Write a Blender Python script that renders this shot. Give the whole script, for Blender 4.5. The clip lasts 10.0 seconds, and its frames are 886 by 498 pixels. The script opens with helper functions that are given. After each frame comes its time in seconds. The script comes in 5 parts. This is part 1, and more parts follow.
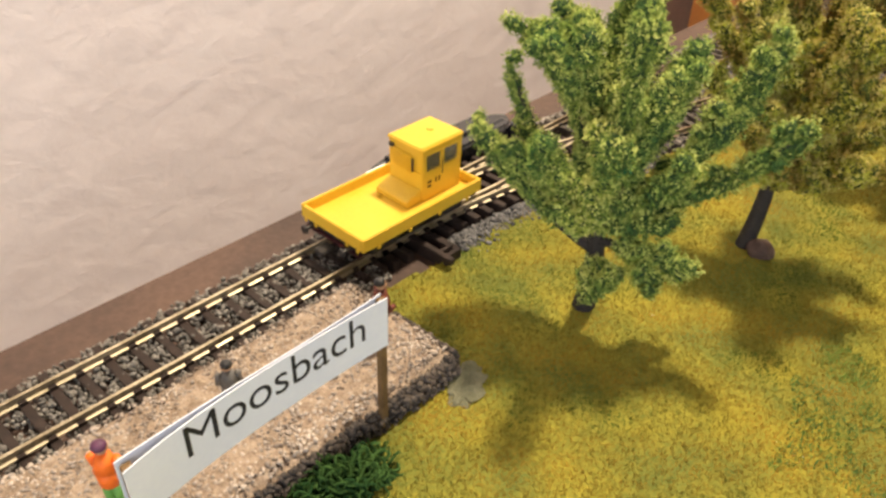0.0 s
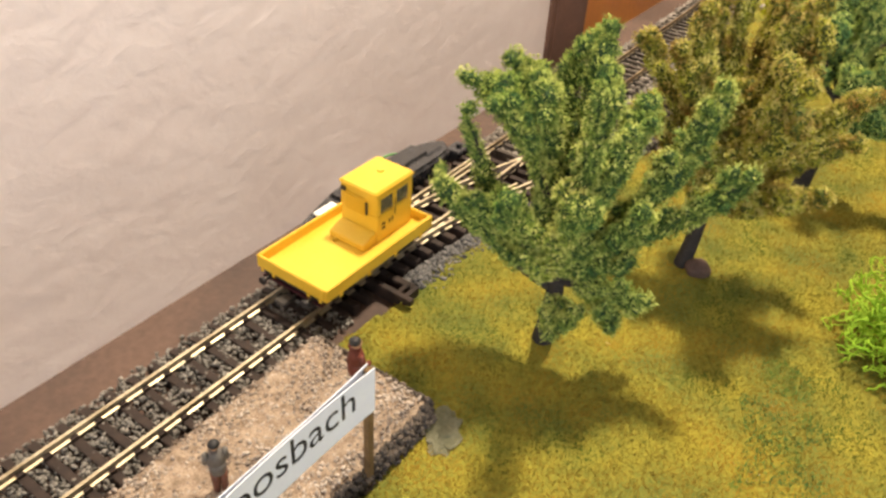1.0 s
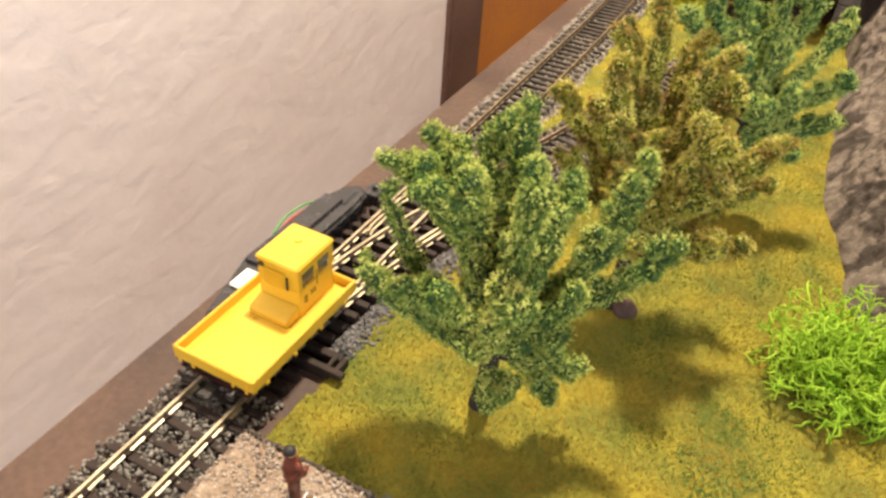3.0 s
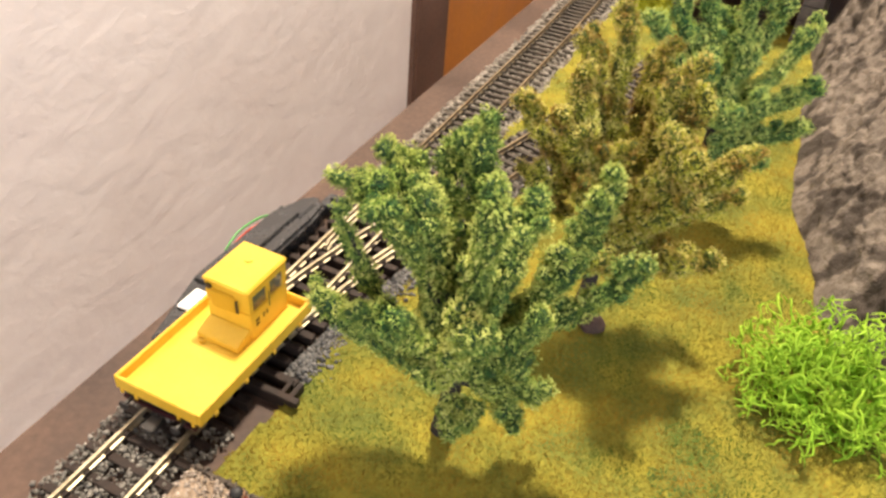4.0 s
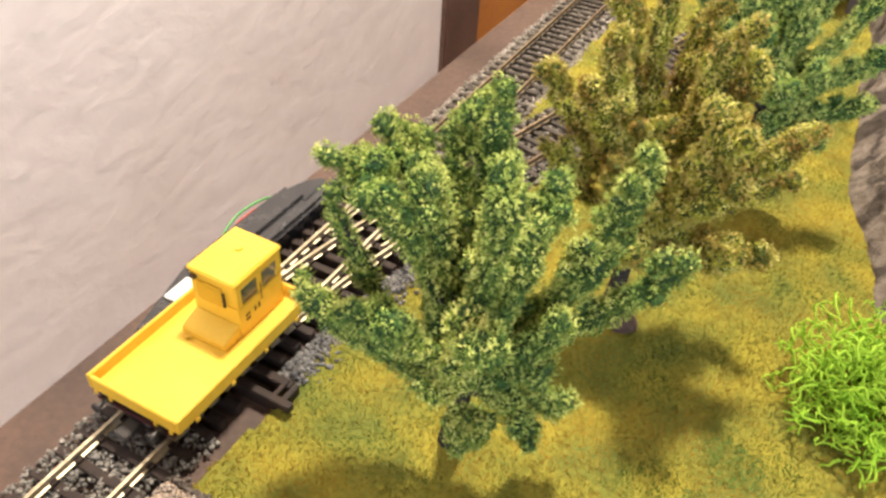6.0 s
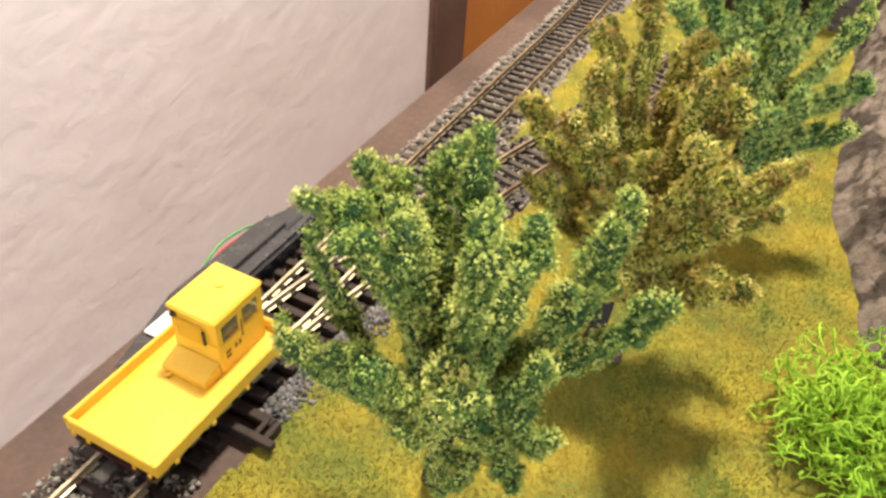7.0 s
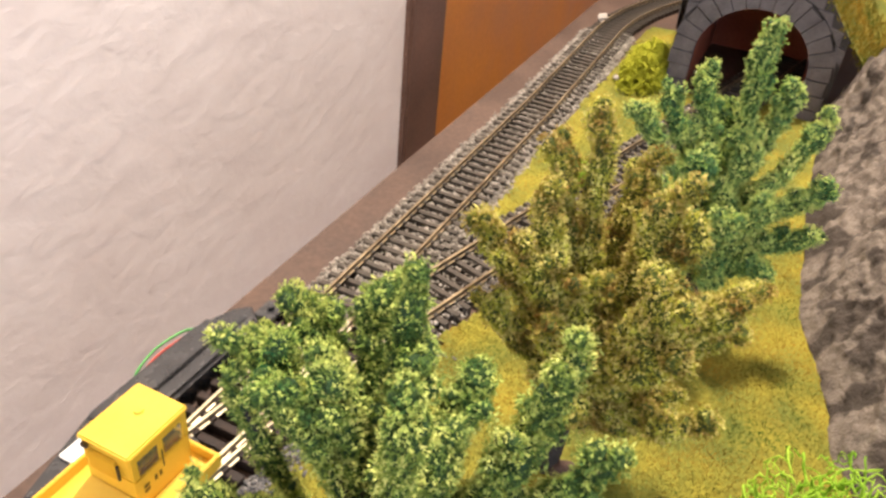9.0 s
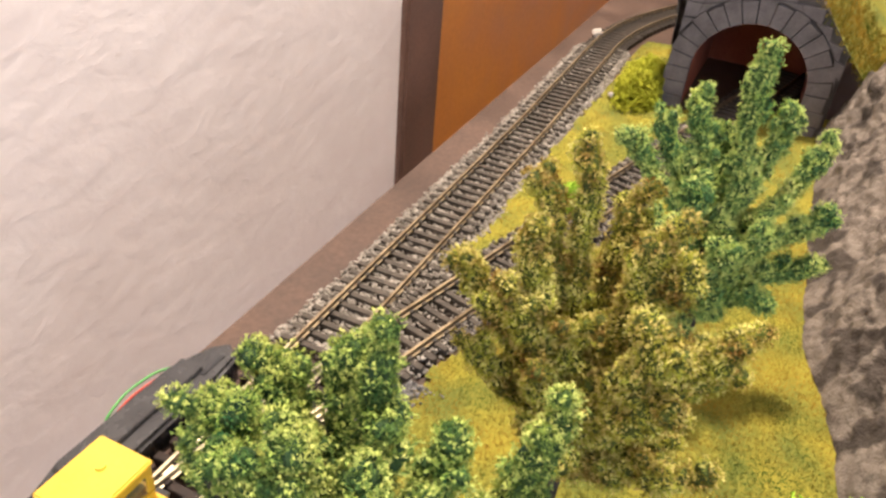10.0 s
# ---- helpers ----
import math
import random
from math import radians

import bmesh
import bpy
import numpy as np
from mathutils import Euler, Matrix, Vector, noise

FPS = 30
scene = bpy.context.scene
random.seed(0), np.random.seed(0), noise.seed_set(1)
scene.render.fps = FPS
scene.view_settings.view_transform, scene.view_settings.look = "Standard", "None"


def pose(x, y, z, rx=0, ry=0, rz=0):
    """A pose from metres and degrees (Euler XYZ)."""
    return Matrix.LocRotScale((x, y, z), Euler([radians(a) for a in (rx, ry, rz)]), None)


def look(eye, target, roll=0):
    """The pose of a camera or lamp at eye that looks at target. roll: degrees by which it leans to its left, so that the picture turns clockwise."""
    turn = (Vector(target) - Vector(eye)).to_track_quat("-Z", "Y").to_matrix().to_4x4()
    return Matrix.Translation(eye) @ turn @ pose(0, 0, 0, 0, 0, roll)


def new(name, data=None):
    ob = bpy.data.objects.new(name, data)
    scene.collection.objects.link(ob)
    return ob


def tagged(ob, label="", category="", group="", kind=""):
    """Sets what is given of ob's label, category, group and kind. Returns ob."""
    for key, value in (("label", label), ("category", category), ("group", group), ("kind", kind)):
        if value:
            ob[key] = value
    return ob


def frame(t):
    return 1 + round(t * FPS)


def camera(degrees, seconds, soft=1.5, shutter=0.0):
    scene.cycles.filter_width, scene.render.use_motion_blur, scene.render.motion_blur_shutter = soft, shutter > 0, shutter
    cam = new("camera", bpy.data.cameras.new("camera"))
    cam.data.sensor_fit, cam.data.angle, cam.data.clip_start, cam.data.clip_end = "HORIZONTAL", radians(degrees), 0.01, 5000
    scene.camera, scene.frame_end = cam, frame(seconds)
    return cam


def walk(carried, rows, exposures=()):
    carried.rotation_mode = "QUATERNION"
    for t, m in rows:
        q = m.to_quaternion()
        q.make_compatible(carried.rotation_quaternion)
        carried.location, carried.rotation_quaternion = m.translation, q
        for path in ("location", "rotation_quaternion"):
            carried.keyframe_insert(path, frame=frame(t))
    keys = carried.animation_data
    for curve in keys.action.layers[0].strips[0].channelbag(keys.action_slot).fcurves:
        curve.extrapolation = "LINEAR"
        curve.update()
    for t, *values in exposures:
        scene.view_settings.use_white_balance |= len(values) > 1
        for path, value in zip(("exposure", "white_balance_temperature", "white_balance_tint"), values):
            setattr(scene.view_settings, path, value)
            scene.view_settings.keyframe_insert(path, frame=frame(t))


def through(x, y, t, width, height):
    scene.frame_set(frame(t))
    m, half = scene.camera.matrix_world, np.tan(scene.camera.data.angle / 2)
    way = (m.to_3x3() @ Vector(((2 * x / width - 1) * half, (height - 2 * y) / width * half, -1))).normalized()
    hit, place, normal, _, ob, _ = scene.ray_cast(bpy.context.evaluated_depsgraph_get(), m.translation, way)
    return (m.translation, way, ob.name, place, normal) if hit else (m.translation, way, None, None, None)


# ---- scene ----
cam = camera(60.0, 10.0, soft=2.7)
PATH = [
    (0, (-0.164, -0.167, 0.147), (1.042, 0.926, -1.015), 2.0),
    (0.5, (-0.164, -0.16, 0.159), (1.145, 0.808, -1.003), 3.4),
    (1, (-0.169, -0.149, 0.164), (1.171, 0.739, -1.025), 3.7),
    (1.5, (-0.169, -0.142, 0.165), (1.19, 0.649, -1.071), 3.8),
    (2, (-0.161, -0.136, 0.173), (1.199, 0.564, -1.117), 3.6),
    (2.5, (-0.151, -0.13, 0.18), (1.269, 0.54, -1.059), 4.4),
    (2.7, (-0.153, -0.132, 0.183), (1.265, 0.547, -1.053), 4.4),
    (4, (-0.138, -0.129, 0.181), (1.317, 0.473, -1.052), 5.4),
    (4.5, (-0.143, -0.138, 0.167), (1.257, 0.459, -1.13), 5.4),
    (5, (-0.129, -0.133, 0.168), (1.268, 0.515, -1.108), 4.4),
    (5.5, (-0.118, -0.13, 0.167), (1.281, 0.525, -1.104), 4.5),
    (5.7, (-0.117, -0.127, 0.167), (1.269, 0.537, -1.112), 4.2),
    (7, (-0.109, -0.124, 0.173), (1.298, 0.517, -1.095), 4.5),
    (7.5, (-0.108, -0.12, 0.176), (1.3, 0.499, -1.103), 5.7),
    (8, (-0.106, -0.118, 0.179), (1.337, 0.509, -1.055), 6.1),
    (8.5, (-0.094, -0.122, 0.181), (1.406, 0.508, -0.983), 6.1),
    (9, (-0.087, -0.122, 0.178), (1.424, 0.514, -0.968), 5.9),
    (9.5, (-0.08, -0.122, 0.176), (1.439, 0.52, -0.955), 5.6),
    (10, (-0.073, -0.121, 0.178), (1.45, 0.528, -0.945), 5.1),
]
walk(cam, [(t, look(eye, target, roll)) for t, eye, target, roll in PATH], [(0.0, 0.23, 6750, 11), (2.5, 0.41, 6750, 12), (4.0, 0.50, 6450, 11), (7.5, 0.55, 6200, 12), (10.0, 0.48, 6200, 15)])

# ---- world and light ----
world = bpy.data.worlds.new("room_air")
scene.world = world
world.use_nodes = True
world.node_tree.nodes["Background"].inputs[0].default_value = (0.9, 0.92, 1.0, 1)
world.node_tree.nodes["Background"].inputs[1].default_value = 0.018


def area(name, eye, target, size, power, colour):
    data = bpy.data.lights.new(name, "AREA")
    data.shape, data.size, data.size_y = "RECTANGLE", size[0], size[1]
    data.energy, data.color = power, colour
    ob = new(name, data)
    ob.matrix_world = look(eye, target)
    return ob


area("ceiling_lamp", (0.60, 0.00, 1.42), (0.0, -0.06, 0.0), (0.13, 0.13), 35.0, (1.0, 0.86, 0.66))
area("window_light", (-1.55, -1.35, 0.5), (0.1, 0.2, -0.1), (1.1, 1.2), 22.5, (0.80, 0.90, 1.0))

# ---- materials ----


def surf(name, dark, light, scale=400.0, fine=2500.0, rough=0.6, metal=0.0, bump=0.3, depth=0.0003, spec=0.4, third=None, contrast=0.25):
    """A surface with two scales of colour variation and a fine relief."""
    m = bpy.data.materials.new(name)
    m.use_nodes = True
    nt = m.node_tree
    b = nt.nodes["Principled BSDF"]
    b.inputs["Metallic"].default_value = metal
    b.inputs["Specular IOR Level"].default_value = spec
    tc = nt.nodes.new("ShaderNodeTexCoord")
    n1 = nt.nodes.new("ShaderNodeTexNoise")
    n1.inputs["Scale"].default_value, n1.inputs["Detail"].default_value = scale, 5
    n2 = nt.nodes.new("ShaderNodeTexNoise")
    n2.inputs["Scale"].default_value, n2.inputs["Detail"].default_value = fine, 3
    add = nt.nodes.new("ShaderNodeMath")
    add.operation = "MULTIPLY_ADD"
    add.inputs[1].default_value = 0.45
    ramp = nt.nodes.new("ShaderNodeValToRGB")
    ramp.color_ramp.elements[0].position, ramp.color_ramp.elements[1].position = 0.72 - contrast, 0.72 + contrast
    ramp.color_ramp.elements[0].color, ramp.color_ramp.elements[1].color = (*dark, 1), (*light, 1)
    if third:
        e = ramp.color_ramp.elements.new(0.72)
        e.color = (*third, 1)
    for n in (n1, n2):
        nt.links.new(tc.outputs["Object"], n.inputs["Vector"])
    nt.links.new(n2.outputs["Fac"], add.inputs[0])
    nt.links.new(n1.outputs["Fac"], add.inputs[2])
    nt.links.new(add.outputs[0], ramp.inputs[0])
    nt.links.new(ramp.outputs[0], b.inputs["Base Color"])
    rr = nt.nodes.new("ShaderNodeMapRange")
    rr.inputs["From Min"].default_value, rr.inputs["From Max"].default_value = 0.3, 0.7
    rr.inputs["To Min"].default_value, rr.inputs["To Max"].default_value = max(rough - 0.12, 0.05), min(rough + 0.12, 1)
    nt.links.new(n1.outputs["Fac"], rr.inputs["Value"])
    nt.links.new(rr.outputs[0], b.inputs["Roughness"])
    if bump:
        bp = nt.nodes.new("ShaderNodeBump")
        bp.inputs["Strength"].default_value, bp.inputs["Distance"].default_value = bump, depth
        nt.links.new(n2.outputs["Fac"], bp.inputs["Height"])
        nt.links.new(bp.outputs[0], b.inputs["Normal"])
    return m


def flock(name, colours, scale=90.0, rough=0.9, spread=0.6, gloss=0.15, through=0.0, detail=4):
    """Fibres and flakes: each one takes its own tint, and tints drift in patches."""
    m = bpy.data.materials.new(name)
    m.use_nodes = True
    nt = m.node_tree
    b = nt.nodes["Principled BSDF"]
    b.inputs["Roughness"].default_value = rough
    b.inputs["Specular IOR Level"].default_value = gloss
    geo = nt.nodes.new("ShaderNodeNewGeometry")
    tc = nt.nodes.new("ShaderNodeTexCoord")
    n = nt.nodes.new("ShaderNodeTexNoise")
    n.inputs["Scale"].default_value, n.inputs["Detail"].default_value = scale, detail
    nt.links.new(tc.outputs["Object"], n.inputs["Vector"])
    stretch = nt.nodes.new("ShaderNodeMapRange")
    stretch.inputs["From Min"].default_value, stretch.inputs["From Max"].default_value = 0.32, 0.68
    nt.links.new(n.outputs["Fac"], stretch.inputs["Value"])
    mix = nt.nodes.new("ShaderNodeMix")
    mix.inputs[0].default_value = spread
    nt.links.new(stretch.outputs[0], mix.inputs[2])
    nt.links.new(geo.outputs["Random Per Island"], mix.inputs[3])
    ramp = nt.nodes.new("ShaderNodeValToRGB")
    els = ramp.color_ramp.elements
    for k, c in enumerate(colours):
        p = k / (len(colours) - 1)
        e = els[0] if k == 0 else els[1] if k == len(colours) - 1 else els.new(p)
        e.position, e.color = p, (*c, 1)
    nt.links.new(mix.outputs[0], ramp.inputs[0])
    nt.links.new(ramp.outputs[0], b.inputs["Base Color"])
    if through:
        tr = nt.nodes.new("ShaderNodeBsdfTranslucent")
        nt.links.new(ramp.outputs[0], tr.inputs[0])
        ms = nt.nodes.new("ShaderNodeMixShader")
        ms.inputs[0].default_value = through
        out = nt.nodes["Material Output"]
        nt.links.new(b.outputs[0], ms.inputs[1])
        nt.links.new(tr.outputs[0], ms.inputs[2])
        nt.links.new(ms.outputs[0], out.inputs[0])
    return m


def plaster_material():
    """Rough white plaster, trowelled in short strokes."""
    m = surf("wall_plaster", (0.83, 0.755, 0.735), (0.89, 0.825, 0.81), 9.0, 60.0, 0.75, 0, 0, 0, 0.3)
    nt = m.node_tree
    b = nt.nodes["Principled BSDF"]
    tc = nt.nodes.new("ShaderNodeTexCoord")
    mp = nt.nodes.new("ShaderNodeMapping")
    mp.inputs["Scale"].default_value = (1.0, 1.0, 1.35)
    mp.inputs["Rotation"].default_value = (0, 0.5, 0)
    nt.links.new(tc.outputs["Object"], mp.inputs["Vector"])
    a = nt.nodes.new("ShaderNodeTexNoise")
    a.inputs["Scale"].default_value, a.inputs["Detail"].default_value, a.inputs["Distortion"].default_value = 32.0, 7, 0.3
    c = nt.nodes.new("ShaderNodeTexNoise")
    c.inputs["Scale"].default_value, c.inputs["Detail"].default_value = 12.0, 4
    nt.links.new(mp.outputs[0], a.inputs["Vector"])
    nt.links.new(mp.outputs[0], c.inputs["Vector"])
    s = nt.nodes.new("ShaderNodeMath")
    s.operation = "MULTIPLY_ADD"
    s.inputs[1].default_value = 1.3
    nt.links.new(a.outputs["Fac"], s.inputs[0])
    nt.links.new(c.outputs["Fac"], s.inputs[2])
    bp = nt.nodes.new("ShaderNodeBump")
    bp.inputs["Strength"].default_value, bp.inputs["Distance"].default_value = 0.36, 0.0036
    nt.links.new(s.outputs[0], bp.inputs["Height"])
    nt.links.new(bp.outputs[0], b.inputs["Normal"])
    return m




def rock_material():
    """Grey brown modelling plaster with dark pits and pale dusty crests."""
    m = surf("rock_plaster", (0.085, 0.067, 0.054), (0.225, 0.188, 0.156), 140.0, 900.0, 0.9, 0, 0.8, 0.0010)
    nt = m.node_tree
    b = nt.nodes["Principled BSDF"]
    base = b.inputs["Base Color"].links[0].from_socket
    tc = nt.nodes.new("ShaderNodeTexCoord")
    n = nt.nodes.new("ShaderNodeTexNoise")
    n.inputs["Scale"].default_value, n.inputs["Detail"].default_value, n.inputs["Distortion"].default_value = 60.0, 6, 0.6
    nt.links.new(tc.outputs["Object"], n.inputs["Vector"])
    r = nt.nodes.new("ShaderNodeMapRange")
    r.inputs["From Min"].default_value, r.inputs["From Max"].default_value = 0.43, 0.51
    r.inputs["To Min"].default_value, r.inputs["To Max"].default_value = 0.85, 0.0
    nt.links.new(n.outputs["Fac"], r.inputs["Value"])
    mix = nt.nodes.new("ShaderNodeMix")
    mix.data_type = "RGBA"
    mix.inputs[7].default_value = (0.030, 0.022, 0.017, 1)
    nt.links.new(r.outputs[0], mix.inputs[0])
    nt.links.new(base, mix.inputs[6])
    nt.links.new(mix.outputs[2], b.inputs["Base Color"])
    return m


PLASTER = plaster_material()
CEILING = surf("ceiling_paint", (0.72, 0.70, 0.67), (0.8, 0.78, 0.75), 6.0, 50.0, 0.8)
FLOORWOOD = surf("floor_wood", (0.16, 0.09, 0.05), (0.30, 0.18, 0.10), 5.0, 60.0, 0.5)
FRAME = surf("frame_wood", (0.088, 0.0479, 0.0351), (0.192, 0.109, 0.0806), 12.0, 160.0, 0.45, 0, 0.2, 0.0006)
DOORWOOD = surf("door_wood", (0.468, 0.169, 0.0286), (0.65, 0.26, 0.0455), 7.0, 90.0, 0.45, 0, 0.15, 0.0004)
BOARD = surf("board_paint", (0.046, 0.026, 0.019), (0.115, 0.068, 0.049), 28.0, 420.0, 0.62, 0, 0.35, 0.0004, third=(0.074, 0.043, 0.031))
LEGWOOD = surf("leg_wood", (0.22, 0.14, 0.08), (0.34, 0.23, 0.14), 15.0, 150.0, 0.6)
SOIL = surf("mat_backing", (0.12, 0.14, 0.018), (0.29, 0.25, 0.027), 45.0, 700.0, 0.95, 0, 0.2, 0.0004, contrast=0.16)
GRASS = flock("grass_fibre", [(0.036, 0.105, 0.022), (0.115, 0.18, 0.025), (0.245, 0.285, 0.029), (0.385, 0.365, 0.034), (0.50, 0.435, 0.050), (0.42, 0.25, 0.038)], 40.0, 0.9, 0.28, 0.03, 0.25, 2.5)
GREENFLOCK = flock("green_grass_fibre", [(0.035, 0.115, 0.045), (0.09, 0.19, 0.055), (0.18, 0.26, 0.05)], 60.0, 0.9, 0.4, 0.03, 0.3, 1.6)
STONE = flock("ballast_stone", [(0.0252, 0.0216, 0.0187), (0.0612, 0.0547, 0.0475), (0.122, 0.109, 0.0936), (0.108, 0.0864, 0.0648), (0.288, 0.27, 0.241)], 160.0, 0.7, 0.75, 0.45)
GRIT = flock("platform_grit", [(0.104, 0.0715, 0.052), (0.234, 0.163, 0.117), (0.39, 0.293, 0.215), (0.481, 0.384, 0.305), (0.585, 0.507, 0.429)], 90.0, 0.85, 0.5, 0.3)
RUBBLE = flock("platform_rubble", [(0.014, 0.013, 0.015), (0.028, 0.026, 0.027), (0.06, 0.052, 0.048), (0.15, 0.12, 0.095)], 120.0, 0.8, 0.5, 0.3)
FARSTONE = flock("far_ballast_stone", [(0.0793, 0.0647, 0.0512), (0.159, 0.132, 0.105), (0.262, 0.226, 0.183), (0.488, 0.445, 0.39)], 110.0, 0.8, 0.55, 0.3)
DARKSTONE = flock("dark_ballast_stone", [(0.03, 0.03, 0.033), (0.075, 0.075, 0.08), (0.14, 0.14, 0.145), (0.22, 0.21, 0.2)], 160.0, 0.6, 0.8, 0.4)
SLEEPER = surf("sleeper_plastic", (0.014, 0.009, 0.008), (0.045, 0.030, 0.024), 260.0, 2600.0, 0.6, 0, 0.4, 0.0002, 0.22)
OLDSLEEPER = surf("weathered_sleeper", (0.030, 0.024, 0.019), (0.10, 0.082, 0.065), 180.0, 1700.0, 0.8, 0, 0.4, 0.0003)
RAIL = surf("rail_nickel", (0.30, 0.245, 0.155), (0.62, 0.55, 0.41), 120.0, 900.0, 0.5, 0.85, 0.1, 0.0001)
OLDRAIL = surf("tarnished_rail", (0.17, 0.125, 0.075), (0.34, 0.265, 0.165), 150.0, 1100.0, 0.45, 0.7, 0.1, 0.0001)
MOTORBLACK = surf("glossy_black_plastic", (0.018, 0.018, 0.020), (0.032, 0.032, 0.035), 120.0, 1600.0, 0.24, 0, 0.05, 0.0001, spec=0.6)
YELLOW = surf("yellow_plastic", (0.68, 0.415, 0.030), (0.76, 0.49, 0.048), 70.0, 900.0, 0.42, 0, 0.08, 0.0001, 0.4)
CHASSIS = surf("chassis_plastic", (0.012, 0.011, 0.011), (0.035, 0.030, 0.028), 300.0, 2500.0, 0.45)
DARKRED = surf("dark_red_plastic", (0.030, 0.006, 0.008), (0.065, 0.014, 0.016), 300.0, 2500.0, 0.5)
WHEEL = surf("wheel_metal", (0.10, 0.09, 0.08), (0.30, 0.28, 0.25), 300.0, 2500.0, 0.35, 0.9)
MARK = surf("dark_marking", (0.10, 0.060, 0.010), (0.17, 0.10, 0.015), 300.0, 2000.0, 0.6)
PAPER = surf("paper", (0.72, 0.77, 0.88), (0.80, 0.85, 0.93), 60.0, 900.0, 0.8, 0, 0.1, 0.0001, 0.2)
INK = surf("ink", (0.012, 0.013, 0.016), (0.03, 0.03, 0.035), 200.0, 2000.0, 0.7)
POST = surf("post_wood", (0.075, 0.042, 0.016), (0.21, 0.13, 0.055), 120.0, 1400.0, 0.75, 0, 0.5, 0.0003)
WHITE = surf("white_sticker", (0.80, 0.80, 0.80), (0.88, 0.88, 0.88), 100.0, 900.0, 0.5)
PLATTOP = surf("platform_gravel", (0.156, 0.108, 0.072), (0.432, 0.342, 0.258), 420.0, 1500.0, 0.9, 0, 1.0, 0.0007, third=(0.288, 0.216, 0.156))
PLATSIDE = surf("platform_stone", (0.020, 0.019, 0.022), (0.15, 0.13, 0.12), 170.0, 900.0, 0.85, 0, 0.8, 0.0007)
ROCK = rock_material()
PORTAL = surf("portal_stone", (0.080, 0.070, 0.073), (0.165, 0.147, 0.152), 90.0, 900.0, 0.8, 0, 0.4, 0.0004)
MORTAR = surf("portal_joint", (0.040, 0.035, 0.034), (0.085, 0.075, 0.073), 90.0, 900.0, 0.9)
LINING = surf("tunnel_lining", (0.24, 0.055, 0.028), (0.38, 0.11, 0.055), 40.0, 500.0, 0.85)
BARK = surf("bark", (0.012, 0.010, 0.009), (0.05, 0.042, 0.038), 200.0, 1500.0, 0.85, 0, 0.7, 0.0005)
CLAY = surf("brown_clay", (0.050, 0.028, 0.022), (0.115, 0.07, 0.055), 150.0, 900.0, 0.8, 0, 0.5, 0.0005)
PALE = surf("pale_stone", (0.26, 0.23, 0.20), (0.46, 0.42, 0.38), 200.0, 1500.0, 0.85, 0, 0.5, 0.0004)
SLAB = surf("pale_filler", (0.0975, 0.1, 0.054), (0.195, 0.188, 0.122), 160.0, 1200.0, 0.9, 0, 0.7, 0.0005)
LEAF_GREEN = flock("green_foliage", [(0.015, 0.107, 0.0489), (0.0716, 0.21, 0.0489), (0.166, 0.297, 0.0489), (0.271, 0.391, 0.0597), (0.377, 0.464, 0.0868)], 75.0, 0.9, 0.24, 0.03, 0.12)
# tip colours: yellow outer flock, paler still to paint in light from above
LIT_TIP_GREEN = flock("green_foliage_lit_tips", [(0.22, 0.38, 0.065), (0.43, 0.51, 0.065), (0.62, 0.63, 0.08), (0.73, 0.71, 0.14), (0.79, 0.77, 0.25)], 75.0, 0.9, 0.30, 0.03, 0.12)
LEAF_OLIVE = flock("olive_foliage", [(0.128, 0.0504, 0.0143), (0.183, 0.18, 0.0242), (0.317, 0.408, 0.0418), (0.451, 0.54, 0.055), (0.61, 0.648, 0.099)], 120.0, 0.9, 0.24, 0.03, 0.12)
LIT_TIP_OLIVE = flock("olive_foliage_lit_tips", [(0.24, 0.10, 0.022), (0.40, 0.47, 0.05), (0.60, 0.68, 0.075), (0.76, 0.78, 0.13), (0.86, 0.83, 0.26)], 120.0, 0.9, 0.26, 0.03, 0.12)
LEAF_FRESH = flock("fresh_foliage", [(0.0226, 0.15, 0.0706), (0.0986, 0.261, 0.0706), (0.203, 0.362, 0.0706), (0.316, 0.454, 0.0868), (0.429, 0.548, 0.141)], 75.0, 0.9, 0.24, 0.03, 0.12)
LIT_TIP_FRESH = flock("fresh_foliage_lit_tips", [(0.235, 0.408, 0.0748), (0.46, 0.557, 0.0789), (0.666, 0.689, 0.0997), (0.784, 0.777, 0.166), (0.842, 0.838, 0.282)], 75.0, 0.9, 0.30, 0.03, 0.12)
# core of the crowns: foliage green darkened to paint shade between the crumbs
SHADED_INNER_GREEN = surf("shaded_inner_foliage", (0.0077, 0.0385, 0.0154), (0.0578, 0.105, 0.0198), 220.0, 1300.0, 0.95, 0, 1.0, 0.001)
SHADED_INNER_OLIVE = surf("shaded_inner_olive_foliage", (0.0275, 0.033, 0.00605), (0.11, 0.143, 0.0187), 220.0, 1300.0, 0.95, 0, 1.0, 0.001)
LICHEN = flock("lime_lichen", [(0.22, 0.46, 0.015), (0.36, 0.62, 0.03), (0.52, 0.74, 0.07)], 60.0, 0.7, 0.5, 0.3, 0.25)
YELLOWMOSS = flock("yellow_moss", [(0.28, 0.32, 0.015), (0.48, 0.50, 0.025), (0.60, 0.58, 0.06)], 60.0, 0.9, 0.6, 0.1, 0.2)
DARKMOSS = flock("dark_moss", [(0.010, 0.045, 0.014), (0.028, 0.085, 0.022), (0.07, 0.14, 0.035)], 60.0, 0.9, 0.6, 0.1, 0.2)
WIRE_RED = surf("red_wire", (0.42, 0.03, 0.015), (0.55, 0.05, 0.02), 300.0, 2000.0, 0.4)
